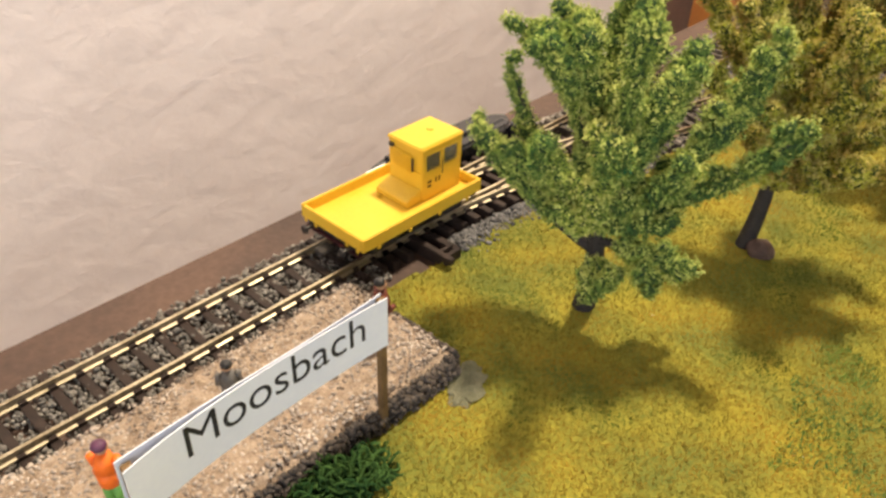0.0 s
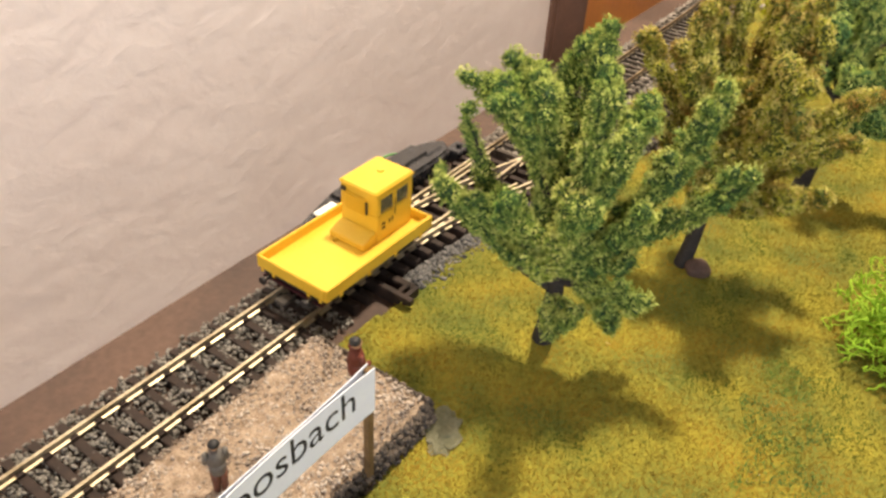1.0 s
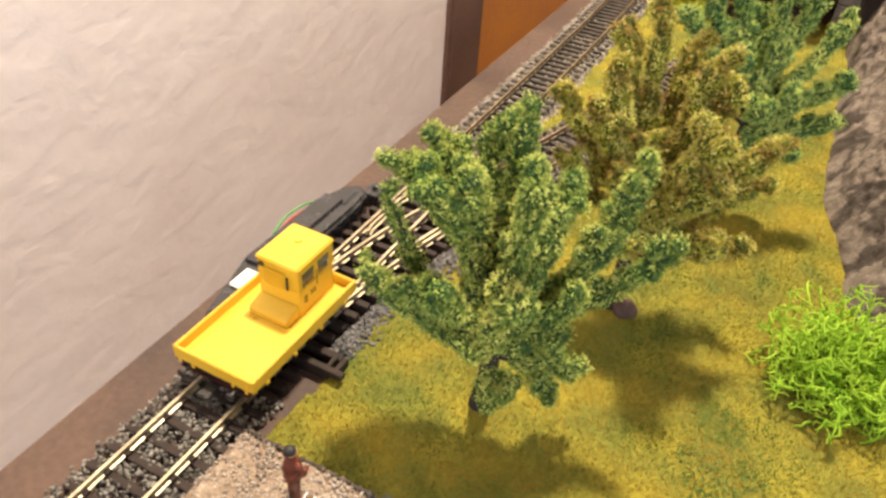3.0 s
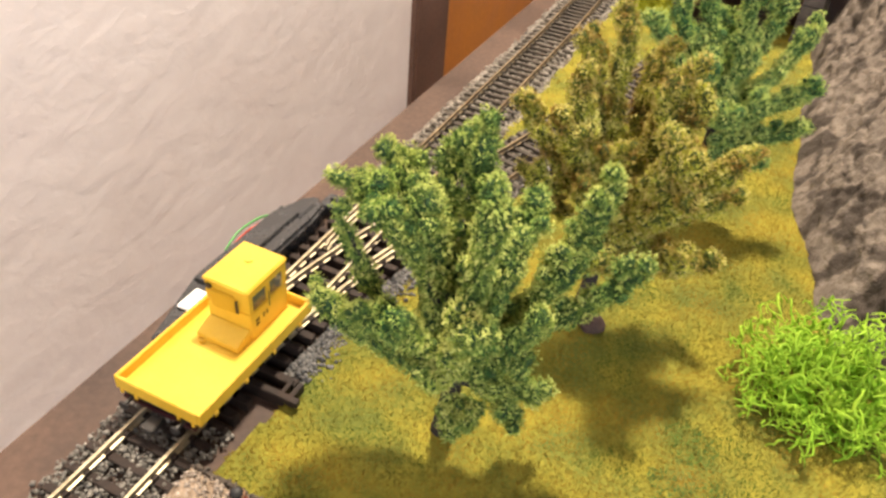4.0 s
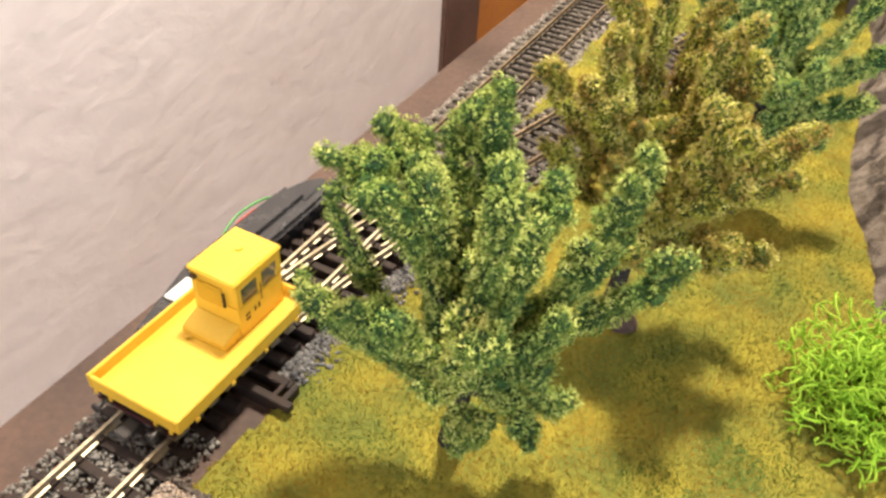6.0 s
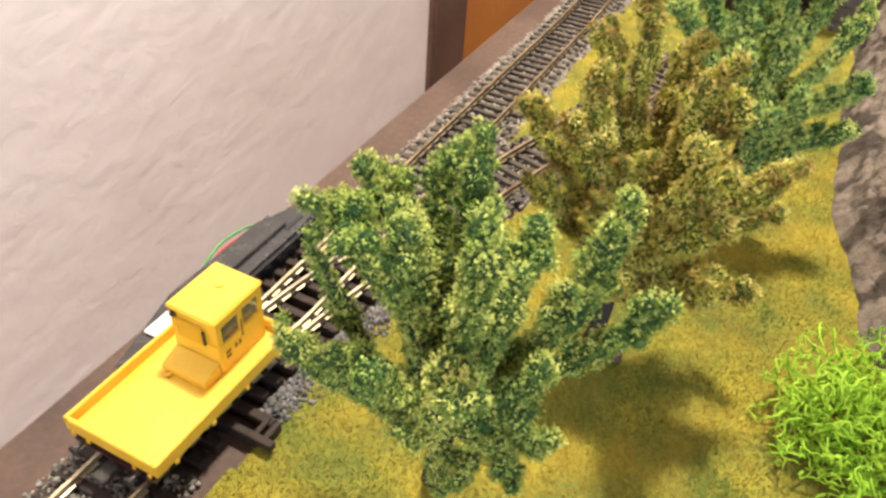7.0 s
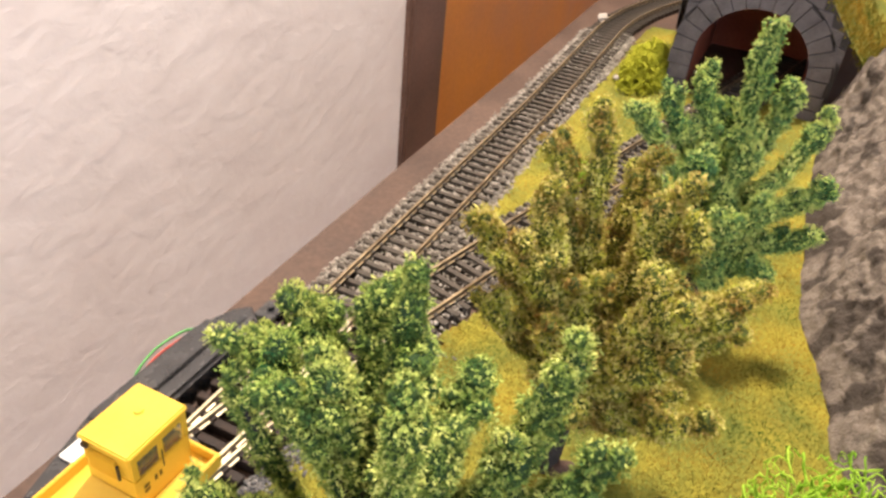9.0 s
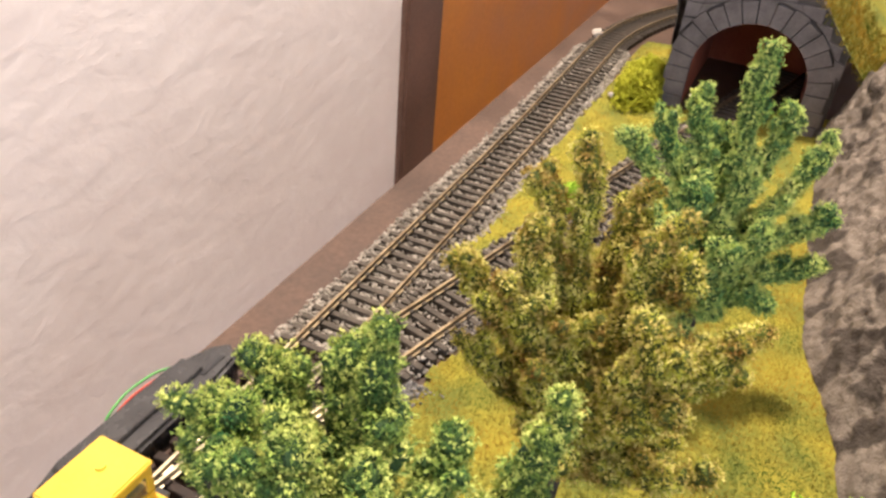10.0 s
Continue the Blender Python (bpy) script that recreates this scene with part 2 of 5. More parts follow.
WIRE_GREEN = surf("green_wire", (0.06, 0.28, 0.06), (0.10, 0.38, 0.09), 300.0, 2000.0, 0.4)
GLASS = bpy.data.materials.new("dark_window_glass")
GLASS.use_nodes = True
_g = GLASS.node_tree.nodes["Principled BSDF"]
_g.inputs["Base Color"].default_value, _g.inputs["Roughness"].default_value = (0.5, 0.5, 0.48, 1), 0.08
_g.inputs["Transmission Weight"].default_value = 0.9
DOLL = {}
for key, lo, hi in (("black", (0.01, 0.01, 0.011), (0.03, 0.03, 0.032)), ("skin", (0.45, 0.26, 0.16), (0.55, 0.34, 0.22)), ("grey", (0.085, 0.08, 0.075), (0.17, 0.16, 0.15)),
                    ("brown", (0.085, 0.03, 0.018), (0.16, 0.06, 0.035)), ("red", (0.10, 0.022, 0.013), (0.17, 0.042, 0.024)), ("orange", (0.80, 0.13, 0.01), (0.9, 0.19, 0.02)),
                    ("green", (0.09, 0.26, 0.05), (0.14, 0.36, 0.08)), ("purple", (0.07, 0.02, 0.05), (0.12, 0.04, 0.09))):
    DOLL[key] = surf("doll_" + key, lo, hi, 300.0, 2500.0, 0.55)

# ---- mesh helpers ----
RNG = np.random.default_rng(7)


def part(name, bm, material, parent=None, label=""):
    """Links a bmesh or a mesh as one object, under a thing or a part."""
    if isinstance(bm, bmesh.types.BMesh):
        me = bpy.data.meshes.new(name)
        bm.to_mesh(me)
        bm.free()
    else:
        me = bm
    for m in material if isinstance(material, (list, tuple)) else [material]:
        me.materials.append(m)
    ob = new(name, me)
    ob.parent = parent
    if label:
        tagged(ob, label)
    return ob


def empty(name, place=(0, 0, 0), rz=0.0):
    ob = new(name)
    ob.empty_display_size = 0.005
    ob.matrix_world = pose(*place, 0, 0, rz)
    return ob


def array_mesh(name, verts, faces):
    """A mesh from arrays; all faces have the same number of corners."""
    verts, faces = np.asarray(verts, np.float32), np.asarray(faces, np.int32)
    me = bpy.data.meshes.new(name)
    me.vertices.add(len(verts))
    me.vertices.foreach_set("co", verts.ravel())
    n, k = faces.shape
    me.loops.add(n * k)
    me.loops.foreach_set("vertex_index", faces.ravel())
    me.polygons.add(n)
    me.polygons.foreach_set("loop_start", np.arange(n, dtype=np.int32) * k)
    me.update(calc_edges=True)
    me.validate()
    return me


def box(bm, x0, x1, y0, y1, z0, z1, bevel=0.0):
    r = bmesh.ops.create_cube(bm, size=1)
    bmesh.ops.scale(bm, verts=r["verts"], vec=(x1 - x0, y1 - y0, z1 - z0))
    bmesh.ops.translate(bm, verts=r["verts"], vec=((x0 + x1) / 2, (y0 + y1) / 2, (z0 + z1) / 2))
    if bevel:
        es = list({e for v in r["verts"] for e in v.link_edges})
        bmesh.ops.bevel(bm, geom=es, offset=bevel, segments=2, affect="EDGES", clamp_overlap=True)
    return bm


def boxes(*args, bevel=0.0):
    bm = bmesh.new()
    for a in args:
        box(bm, *a, bevel=bevel)
    return bm


def cyl(bm, a, b, r0, r1, seg=12):
    a, b = Vector(a), Vector(b)
    d = b - a
    m = Matrix.Translation((a + b) / 2) @ d.to_track_quat("Z", "Y").to_matrix().to_4x4()
    bmesh.ops.create_cone(bm, cap_ends=True, segments=seg, radius1=r0, radius2=r1, depth=d.length, matrix=m)
    return bm


def prism(bm, outline, axis, lo, hi):
    """A flat outline pushed along an axis ('x', 'y' or 'z')."""
    put = {"x": lambda u, v, w: (w, u, v), "y": lambda u, v, w: (u, w, v), "z": lambda u, v, w: (u, v, w)}[axis]
    a = [bm.verts.new(put(u, v, lo)) for u, v in outline]
    b = [bm.verts.new(put(u, v, hi)) for u, v in outline]
    bm.faces.new(a)
    bm.faces.new(b)
    for k in range(len(a)):
        bm.faces.new((a[k], a[k - 1], b[k - 1], b[k]))
    bmesh.ops.recalc_face_normals(bm, faces=bm.faces[:])
    return bm


def tube_arrays(points, radii, sides=5):
    """Vertices and quads of a tube along points."""
    p = np.asarray(points, float)
    d = np.gradient(p, axis=0)
    d /= np.linalg.norm(d, axis=1)[:, None] + 1e-12
    up = np.where(np.abs(d[:, 2:3]) > 0.9, np.array([[1.0, 0, 0]]), np.array([[0, 0, 1.0]]))
    u = np.cross(d, up)
    u /= np.linalg.norm(u, axis=1)[:, None]
    w = np.cross(d, u)
    ang = np.linspace(0, 2 * np.pi, sides, endpoint=False)
    r = np.broadcast_to(np.asarray(radii, float), (len(p),))
    v = p[:, None, :] + r[:, None, None] * (np.cos(ang)[None, :, None] * u[:, None, :] + np.sin(ang)[None, :, None] * w[:, None, :])
    f = []
    for i in range(len(p) - 1):
        for j in range(sides):
            k = (j + 1) % sides
            f.append((i * sides + j, i * sides + k, (i + 1) * sides + k, (i + 1) * sides + j))
    return v.reshape(-1, 3), np.array(f)


def merge(parts_):
    vs, fs, n = [], [], 0
    for v, f in parts_:
        vs.append(v)
        fs.append(np.asarray(f) + n)
        n += len(v)
    return np.concatenate(vs), np.concatenate(fs)


def bent(a, b, sag, n=7):
    """Points from a to b on a gently bent line."""
    a, b, s = (np.asarray(q, float) for q in (a, b, sag))
    t = np.linspace(0, 1, n)[:, None]
    return a * (1 - t) + b * t + s * (4 * t * (1 - t))


def scatter_noise(p, scale, seed=0.0):
    return np.array([noise.noise(Vector((float(q[0]) * scale + seed, float(q[1]) * scale, float(q[2]) * scale if len(q) > 2 else 0.0))) for q in p])


# ---- the room ----
WALL_Y = 0.39
FLOOR_Z, CEIL_Z = -0.95, 1.55
part("floor", boxes((-1.6, 2.9, -2.2, 0.6, FLOOR_Z - 0.1, FLOOR_Z)), FLOORWOOD)
part("ceiling", boxes((-1.6, 2.9, -2.2, 0.6, CEIL_Z, CEIL_Z + 0.1)), CEILING)
part("wall_north", boxes((-1.6, 0.899, WALL_Y, WALL_Y + 0.12, FLOOR_Z, CEIL_Z), (2.654, 2.9, WALL_Y, WALL_Y + 0.12, FLOOR_Z, CEIL_Z)), PLASTER)
part("wall_east", boxes((2.9, 3.0, -2.2, 0.6, FLOOR_Z, CEIL_Z)), PLASTER)
part("wall_south", boxes((-1.6, 2.9, -2.3, -2.2, FLOOR_Z, CEIL_Z)), PLASTER)
part("wall_west", boxes((-1.7, -1.6, -2.2, -1.95, FLOOR_Z, CEIL_Z), (-1.7, -1.6, -0.75, 0.6, FLOOR_Z, CEIL_Z),
                        (-1.7, -1.6, -1.95, -0.75, FLOOR_Z, -0.12), (-1.7, -1.6, -1.95, -0.75, 1.12, CEIL_Z)), PLASTER)
for nm, lb in (("floor", "brown wooden floor under the layout"), ("ceiling", "white painted ceiling of the room"), ("wall_north", "rough white trowelled plaster wall behind the layout"),
               ("wall_east", "rough white plaster wall"), ("wall_south", "rough white plaster wall"), ("wall_west", "rough white plaster wall with a window opening")):
    tagged(bpy.data.objects[nm], lb, nm.split("_")[0], kind="structure")

door = empty("door_1", (0.899, WALL_Y, FLOOR_Z))
part("frame", boxes((0, 0.118, -0.012, 0.12, 0, 2.08), (1.635, 1.755, -0.012, 0.12, 0, 2.08), (0.118, 1.635, -0.012, 0.12, 1.98, 2.08), bevel=0.004), FRAME, door, "dark brown stained door frame")
part("leaf", boxes((0.1185, 1.6345, 0.045, 0.085, 0.006, 1.979), bevel=0.002), DOORWOOD, door, "orange brown wooden door leaf")
bmk = bmesh.new()
cyl(bmk, (1.54, 0.045, 1.0), (1.54, -0.005, 1.0), 0.009, 0.009)
cyl(bmk, (1.54, -0.005, 1.0), (1.43, -0.005, 1.0), 0.008, 0.007)
part("door_handle", bmk, WHEEL, door, "metal lever handle")
tagged(door, "closed orange brown wooden door in a dark frame", "door", kind="structure")

# ---- the layout board ----
BX0, BX1, BY0, BY1, BZ = -0.9, 1.0, -0.75, 0.0283, -0.004
board = empty("layout_table", (0, 0, FLOOR_Z))
part("tabletop", boxes((BX0, BX1, BY0, BY1, BZ - 0.022 - FLOOR_Z, BZ - FLOOR_Z), bevel=0.0008), BOARD, board, "dark brown painted wooden board")
for lx in (BX0 + 0.05, BX1 - 0.05):
    for ly in (BY0 + 0.05, BY1 - 0.05):
        part("leg", boxes((lx - 0.025, lx + 0.025, ly - 0.025, ly + 0.025, 0, BZ - 0.0221 - FLOOR_Z), bevel=0.002), LEGWOOD, board)
tagged(board, "dark brown wooden table board carrying a model railway", "table", kind="structure")

# ---- tracks ----
GAUGE = 0.0165
RAIL_OUT = [(-0.0011, 0.0), (0.0011, 0.0), (0.0011, 0.0004), (0.00026, 0.0007), (0.00026, 0.0017), (0.00048, 0.0019), (0.00048, 0.0025), (-0.00048, 0.0025), (-0.00048, 0.0019), (-0.00026, 0.0017), (-0.00026, 0.0007), (-0.0011, 0.0004)]


def rail_mesh(path, z=0.0):
    """The rail's profile swept along points of the plan."""
    bm = bmesh.new()
    rings = []
    for i, p in enumerate(path):
        a, b = Vector(path[max(i - 1, 0)]), Vector(path[min(i + 1, len(path) - 1)])
        d = (b - a).normalized()
        nrm = Vector((-d.y, d.x))
        rings.append([bm.verts.new((p[0] + nrm.x * u, p[1] + nrm.y * u, z + v)) for u, v in RAIL_OUT])
    n = len(RAIL_OUT)
    for r, s in zip(rings, rings[1:]):
        for k in range(n):
            bm.faces.new((r[k], r[(k + 1) % n], s[(k + 1) % n], s[k]))
    bm.faces.new(rings[0][::-1])
    bm.faces.new(rings[-1])
    bmesh.ops.recalc_face_normals(bm, faces=bm.faces[:])
    return bm


def sleeper_mesh(name, length, width, height=0.004):
    """A sleeper with its two rail chairs, lying across the track, top at zero."""
    bm = bmesh.new()
    box(bm, -width / 2, width / 2, -length / 2, length / 2, -height, 0, bevel=0.0002)
    me = bpy.data.meshes.new(name)
    for s in (-1, 1):
        for q in (-1, 1):
            y = s * GAUGE / 2 + q * 0.00105
            box(bm, -width * 0.36, width * 0.36, y - 0.00065, y + 0.00065, 0, 0.0011)
    bm.to_mesh(me)
    bm.free()
    return me


def offset(path, d):
    out = []
    for i, p in enumerate(path):
        a, b = Vector(path[max(i - 1, 0)]), Vector(path[min(i + 1, len(path) - 1)])
        t = (b - a).normalized()
        out.append((p[0] - t.y * d, p[1] + t.x * d))
    return out


MAIN_Y = -GAUGE / 2
SPLIT_X, RADIUS, TURN_END = -0.02, 0.36, radians(14.5)
far_bend = [(0.455 + 0.30 * math.sin(a), MAIN_Y + 0.004 - 0.30 * (1 - math.cos(a))) for a in np.linspace(0, 1.25, 26)]
main_line = [(x, MAIN_Y) for x in np.linspace(0.0875, 0.30, 8)] + [(x, MAIN_Y + 0.004 * ((x - 0.30) / 0.155) ** 1.0) for x in np.linspace(0.33, 0.44, 5)]
branch = [(SPLIT_X + RADIUS * math.sin(a), MAIN_Y - RADIUS * (1 - math.cos(a))) for a in np.linspace(0, TURN_END, 13)]
bx, by = branch[-1]
SLOPE = math.tan(TURN_END)
branch_out = [(x, by - SLOPE * (x - bx)) for x in np.linspace(0.0885, 0.49, 16)]


def track(name, path, label, rail_mat, sleeper_mat, pitch, width=0.0026, start=0.0):
    root = empty(name)
    for s in (1, -1):
        part("rail", rail_mesh(offset(path, s * GAUGE / 2)), rail_mat, root, "tarnished metal rail" if rail_mat is OLDRAIL else "bright metal rail")
    me = sleeper_mesh("sleeper", 0.030, width)
    me.materials.append(sleeper_mat)
    walked, nxt = 0.0, start
    for p, q in zip(path, path[1:]):
        d = Vector(q) - Vector(p)
        while nxt <= walked + d.length:
            w = Vector(p) + d * ((nxt - walked) / d.length)
            ob = new("sleeper", me)
            ob.parent = root
            ob.matrix_basis = pose(w.x, w.y, RNG.uniform(-0.0002, 0), 0, 0, math.degrees(math.atan2(d.y, d.x)) + RNG.uniform(-1, 1))
            nxt += pitch
        walked += d.length
    return tagged(root, label, "track", "tracks")


track("straight_track", [(x, MAIN_Y) for x in np.linspace(-0.42, -0.0305, 9)], "model track with bright rails on dark sleepers in ballast", RAIL, SLEEPER, 0.0074, start=0.003)
track("main_track", main_line + far_bend, "weathered model track with tarnished rails in grey ballast", OLDRAIL, OLDSLEEPER, 0.0064, start=0.004)
track("branch_track", branch_out, "weathered model track that leads to the tunnel", OLDRAIL, OLDSLEEPER, 0.0064, start=0.004)

# the turnout
turnout = empty("turnout")
for k, x in enumerate(np.arange(-0.027, 0.088, 0.0064)):
    yb = MAIN_Y - 0.5 * max(x - SPLIT_X, 0) ** 2 / RADIUS
    lo, hi = yb - 0.0148, MAIN_Y + 0.0148
    if k in (2, 3):
        lo -= 0.0078
    bm = boxes((x - 0.0014, x + 0.0014, lo, hi, -0.004, 0.0), bevel=0.0002)
    for yy in (MAIN_Y + GAUGE / 2, MAIN_Y - GAUGE / 2, yb + GAUGE / 2, yb - GAUGE / 2):
        for q in (-1, 1):
            box(bm, x - 0.0010, x + 0.0010, yy + q * 0.00105 - 0.00065, yy + q * 0.00105 + 0.00065, 0, 0.0011)
    part("sleeper", bm, SLEEPER, turnout)
part("tie_bar", boxes((-0.0158, -0.0135, -0.036, 0.010, -0.0012, 0.0012), (-0.0148, -0.0075, -0.0335, -0.0318, -0.003, 0.0008), (-0.0148, -0.0075, -0.0302, -0.0288, -0.003, 0.0008), bevel=0.0002), SLEEPER, turnout, "dark plastic tie bar of the switch blades")
straight = [(x, MAIN_Y) for x in np.linspace(-0.0300, 0.087, 10)]
curved = [(-0.0300, MAIN_Y)] + branch + [(0.0875, by - SLOPE * (0.0875 - bx))]
part("stock_rail", rail_mesh(offset(straight, GAUGE / 2)), RAIL, turnout, "bright straight stock rail")
part("stock_rail", rail_mesh(offset(curved, -GAUGE / 2)), RAIL, turnout, "bright curved stock rail")
in_c = [p for p in offset(curved, GAUGE / 2)]
blade1 = [(-0.014, GAUGE / 2 + MAIN_Y - 0.0013)] + [p for p in in_c if 0.004 < p[0]]
part("switch_blade", rail_mesh(blade1), RAIL, turnout, "bright curved switch blade")
blade2 = [(-0.014, MAIN_Y - GAUGE / 2 + 0.0028), (0.004, MAIN_Y - GAUGE / 2 + 0.0018), (0.03, MAIN_Y - GAUGE / 2), (0.087, MAIN_Y - GAUGE / 2)]
part("switch_blade", rail_mesh(blade2), RAIL, turnout, "bright straight switch blade")
part("check_rail", rail_mesh([(0.052, MAIN_Y + GAUGE / 2 - 0.0032), (0.056, MAIN_Y + GAUGE / 2 - 0.0022), (0.078, MAIN_Y + GAUGE / 2 - 0.0022), (0.082, MAIN_Y + GAUGE / 2 - 0.0032)]), RAIL, turnout, "short check rail")
gd = [p for p in offset(curved, -GAUGE / 2 + 0.0024) if 0.050 < p[0] < 0.083]
part("check_rail", rail_mesh(gd), RAIL, turnout, "short check rail")
part("frog", boxes((0.066, 0.085, MAIN_Y - GAUGE / 2 - 0.0009, MAIN_Y - GAUGE / 2 + 0.0034, -0.0005, 0.0021), bevel=0.0003), SLEEPER, turnout, "dark plastic frog between the rails")
tagged(turnout, "model railway turnout with bright rails on black sleepers", "turnout")

# the point motor beside the turnout
motor = empty("point_motor", (0, 0, BZ))
h = -BZ
ol = [(-0.0175, 0.0075), (0.0600, 0.0075), (0.0695, 0.0085), (0.0745, 0.0150), (0.0700, 0.0195), (0.0560, 0.0245), (0.0130, 0.0245), (-0.0175, 0.0165)]
bm = prism(bmesh.new(), ol, "z", 0.0, h + 0.0055)
es = [e for e in bm.edges if all(v.co.z > 0.004 for v in e.verts)]
bmesh.ops.bevel(bm, geom=es, offset=0.0013, segments=5, affect="EDGES")
for fc in bm.faces:
    fc.smooth = fc.calc_area() < 8e-6
part("housing", bm, MOTORBLACK, motor)
part("ridge", boxes((0.0095, 0.060, 0.0136, 0.0222, h + 0.0050, h + 0.0066), bevel=0.0004), MOTORBLACK, motor)
for a in ((-0.0300, -0.0176, 0.0055, 0.0150, 0, h + 0.0012), (0.0746, 0.0840, 0.0075, 0.0150, 0, h + 0.0012)):
    part("flange", boxes(a, bevel=0.0004), MOTORBLACK, motor)
for x, y in ((-0.0235, 0.0105), (0.080, 0.0112)):
    part("screw", cyl(bmesh.new(), (x, y, h), (x, y, h + 0.0027), 0.0013, 0.0012), MOTORBLACK, motor)
for a in ((-0.0130, -0.0010, 0.0088, 0.0104, h + 0.0054, h + 0.0058), (0.0580, 0.0680, 0.0118, 0.0132, h + 0.0054, h + 0.0058)):
    part("slot", boxes(a), INK, motor, "dark slot of the hand lever")
part("slider", boxes((-0.0140, 0.004, 0.0066, 0.0074, h + 0.0004, h + 0.0022), bevel=0.0001), WHEEL, motor, "bright metal slider rod")
part("sticker", boxes((-0.0040, 0.0060, 0.0115, 0.0180, h + 0.0056, h + 0.0067), bevel=0.0003), WHITE, motor, "blank white sticker")
tagged(motor, "black plastic point motor with a white sticker", "motor")
for nm, mt, dy, hgt in (("red_wire", WIRE_RED, 0.0, 0.0045), ("green_wire", WIRE_GREEN, 0.0012, 0.0062)):
    pts = [(0.030, 0.0262 + dy * 0.3, BZ + 0.0003), (0.033, 0.0272 + dy, BZ + hgt * 0.7), (0.043, 0.0285 + dy, BZ + hgt), (0.055, 0.0272 + dy, BZ + hgt * 0.95), (0.062, 0.0248, BZ + 0.004), (0.066, 0.0215, BZ + 0.003)]
    q = np.array(pts)
    tt = np.linspace(0, 1, 26)
    sm = np.stack([np.interp(tt, np.linspace(0, 1, len(q)), q[:, c]) for c in range(3)], 1)
    for _ in range(3):
        sm[1:-1] = (sm[:-2] + 2 * sm[1:-1] + sm[2:]) / 4
    tagged(part(nm, array_mesh(nm, *tube_arrays(sm, 0.00045, 8)), mt), nm.split("_")[0] + " insulated wire arching out of the point motor", "wire", "motor wires")

# ---- the rail truck ----
LEN, WID = 0.054, 0.0300
truck = empty("rail_truck", (-0.0410, MAIN_Y, 0.0025))
Z0 = 0.0086
part("deck", boxes((0.0006, LEN - 0.0006, -WID / 2 + 0.0006, WID / 2 - 0.0006, Z0 - 0.0012, Z0), bevel=0.0002), YELLOW, truck)
for nm, a in (("side_board", (0, LEN, WID / 2 - 0.0011, WID / 2, Z0 - 0.0012, Z0 + 0.0036)), ("side_board", (0, LEN, -WID / 2, -WID / 2 + 0.0011, Z0 - 0.0012, Z0 + 0.0036)),
              ("end_board", (0, 0.0011, -WID / 2 + 0.00112, WID / 2 - 0.00112, Z0 - 0.0012, Z0 + 0.0034)), ("end_board", (LEN - 0.0011, LEN, -WID / 2 + 0.00112, WID / 2 - 0.00112, Z0 - 0.0012, Z0 + 0.0034))):
    ob = part(nm, boxes(a, bevel=0.00025), YELLOW, truck)
    if nm == "side_board":
        for x in (0.006, 0.0195, 0.033, 0.0465):
            y = a[2] if a[2] < 0 else a[3]
            s = -1 if y < 0 else 1
            y0, y1 = sorted((y + s * 0.0003, y + s * 0.0006))
            part("hinge", boxes((x - 0.0008, x + 0.0008, min(y0, y + s * 0.00002), y1, Z0 - 0.0018, Z0 - 0.0002), bevel=0.0002), YELLOW, ob)
for y in (-0.0075, 0.0075, -0.0125, 0.0125):
    part("hinge", boxes((-0.0005, -0.00002, y - 0.0006, y + 0.0006, Z0 - 0.0020, Z0 - 0.0003), bevel=0.0002), YELLOW, truck)
# cab: four walls with real window openings
CX0, CX1, CY, CZ1 = 0.0325, 0.0510, 0.0079, 0.0272
cab = part("cab", boxes((CX0, CX1, -CY, CY, Z0 + 0.00005, Z0 + 0.0106), bevel=0.0003), YELLOW, truck)
W0, W1 = Z0 + 0.0106, CZ1 - 0.0022
# dark block added in the cab, so the windows look shaded inside
part("interior", boxes((CX0 + 0.0014, CX1 - 0.0014, -CY + 0.0014, CY - 0.0014, W0 + 0.00004, W0 + 0.0012), bevel=0.0002), CHASSIS, cab, "dark block added to shade the inside of the cab")
tk = 0.0008
for s in (-1, 1):
    ya, yb2 = sorted((s * CY, s * (CY - tk)))
    for xa, xb in ((CX0, CX0 + 0.0018), (CX0 + 0.0084, CX0 + 0.0101), (CX1 - 0.0019, CX1)):
        part("pillar", boxes((xa, xb, ya, yb2, W0 + 0.00003, W1), bevel=0.0001), YELLOW, cab)
    part("lintel", boxes((CX0, CX1, ya, yb2, W1 + 0.00003, CZ1), bevel=0.0001), YELLOW, cab)
    for xa, xb in ((CX0 + 0.0018, CX0 + 0.0084), (CX0 + 0.0101, CX1 - 0.0019)):
        part("window", boxes((xa, xb, s * (CY - 0.0005) - 0.00012, s * (CY - 0.0005) + 0.00012, W0, W1)), GLASS, cab, "small dark window pane")
for x, s in ((CX0, 1), (CX1, -1)):
    xa, xb = sorted((x, x + s * tk))
    part("end_wall", boxes((xa, xb, -CY + tk + 0.00002, CY - tk - 0.00002, W0 + 0.00003, CZ1) if s > 0 else (xa, xb, -CY + tk + 0.00002, CY - tk - 0.00002, W0 + 0.0044, CZ1), bevel=0.0001), YELLOW, cab)
bm = boxes((CX0 - 0.0009, CX1 + 0.0007, -CY - 0.0004, CY + 0.0004, CZ1 + 0.00003, CZ1 + 0.0013))
for v in bm.verts:
    if v.co.z > CZ1 + 0.001:
        v.co.y *= 0.95
es = [e for e in bm.edges]
bmesh.ops.bevel(bm, geom=es, offset=0.0004, segments=2, affect="EDGES")
roof = part("roof", bm, YELLOW, cab)
bm = bmesh.new()
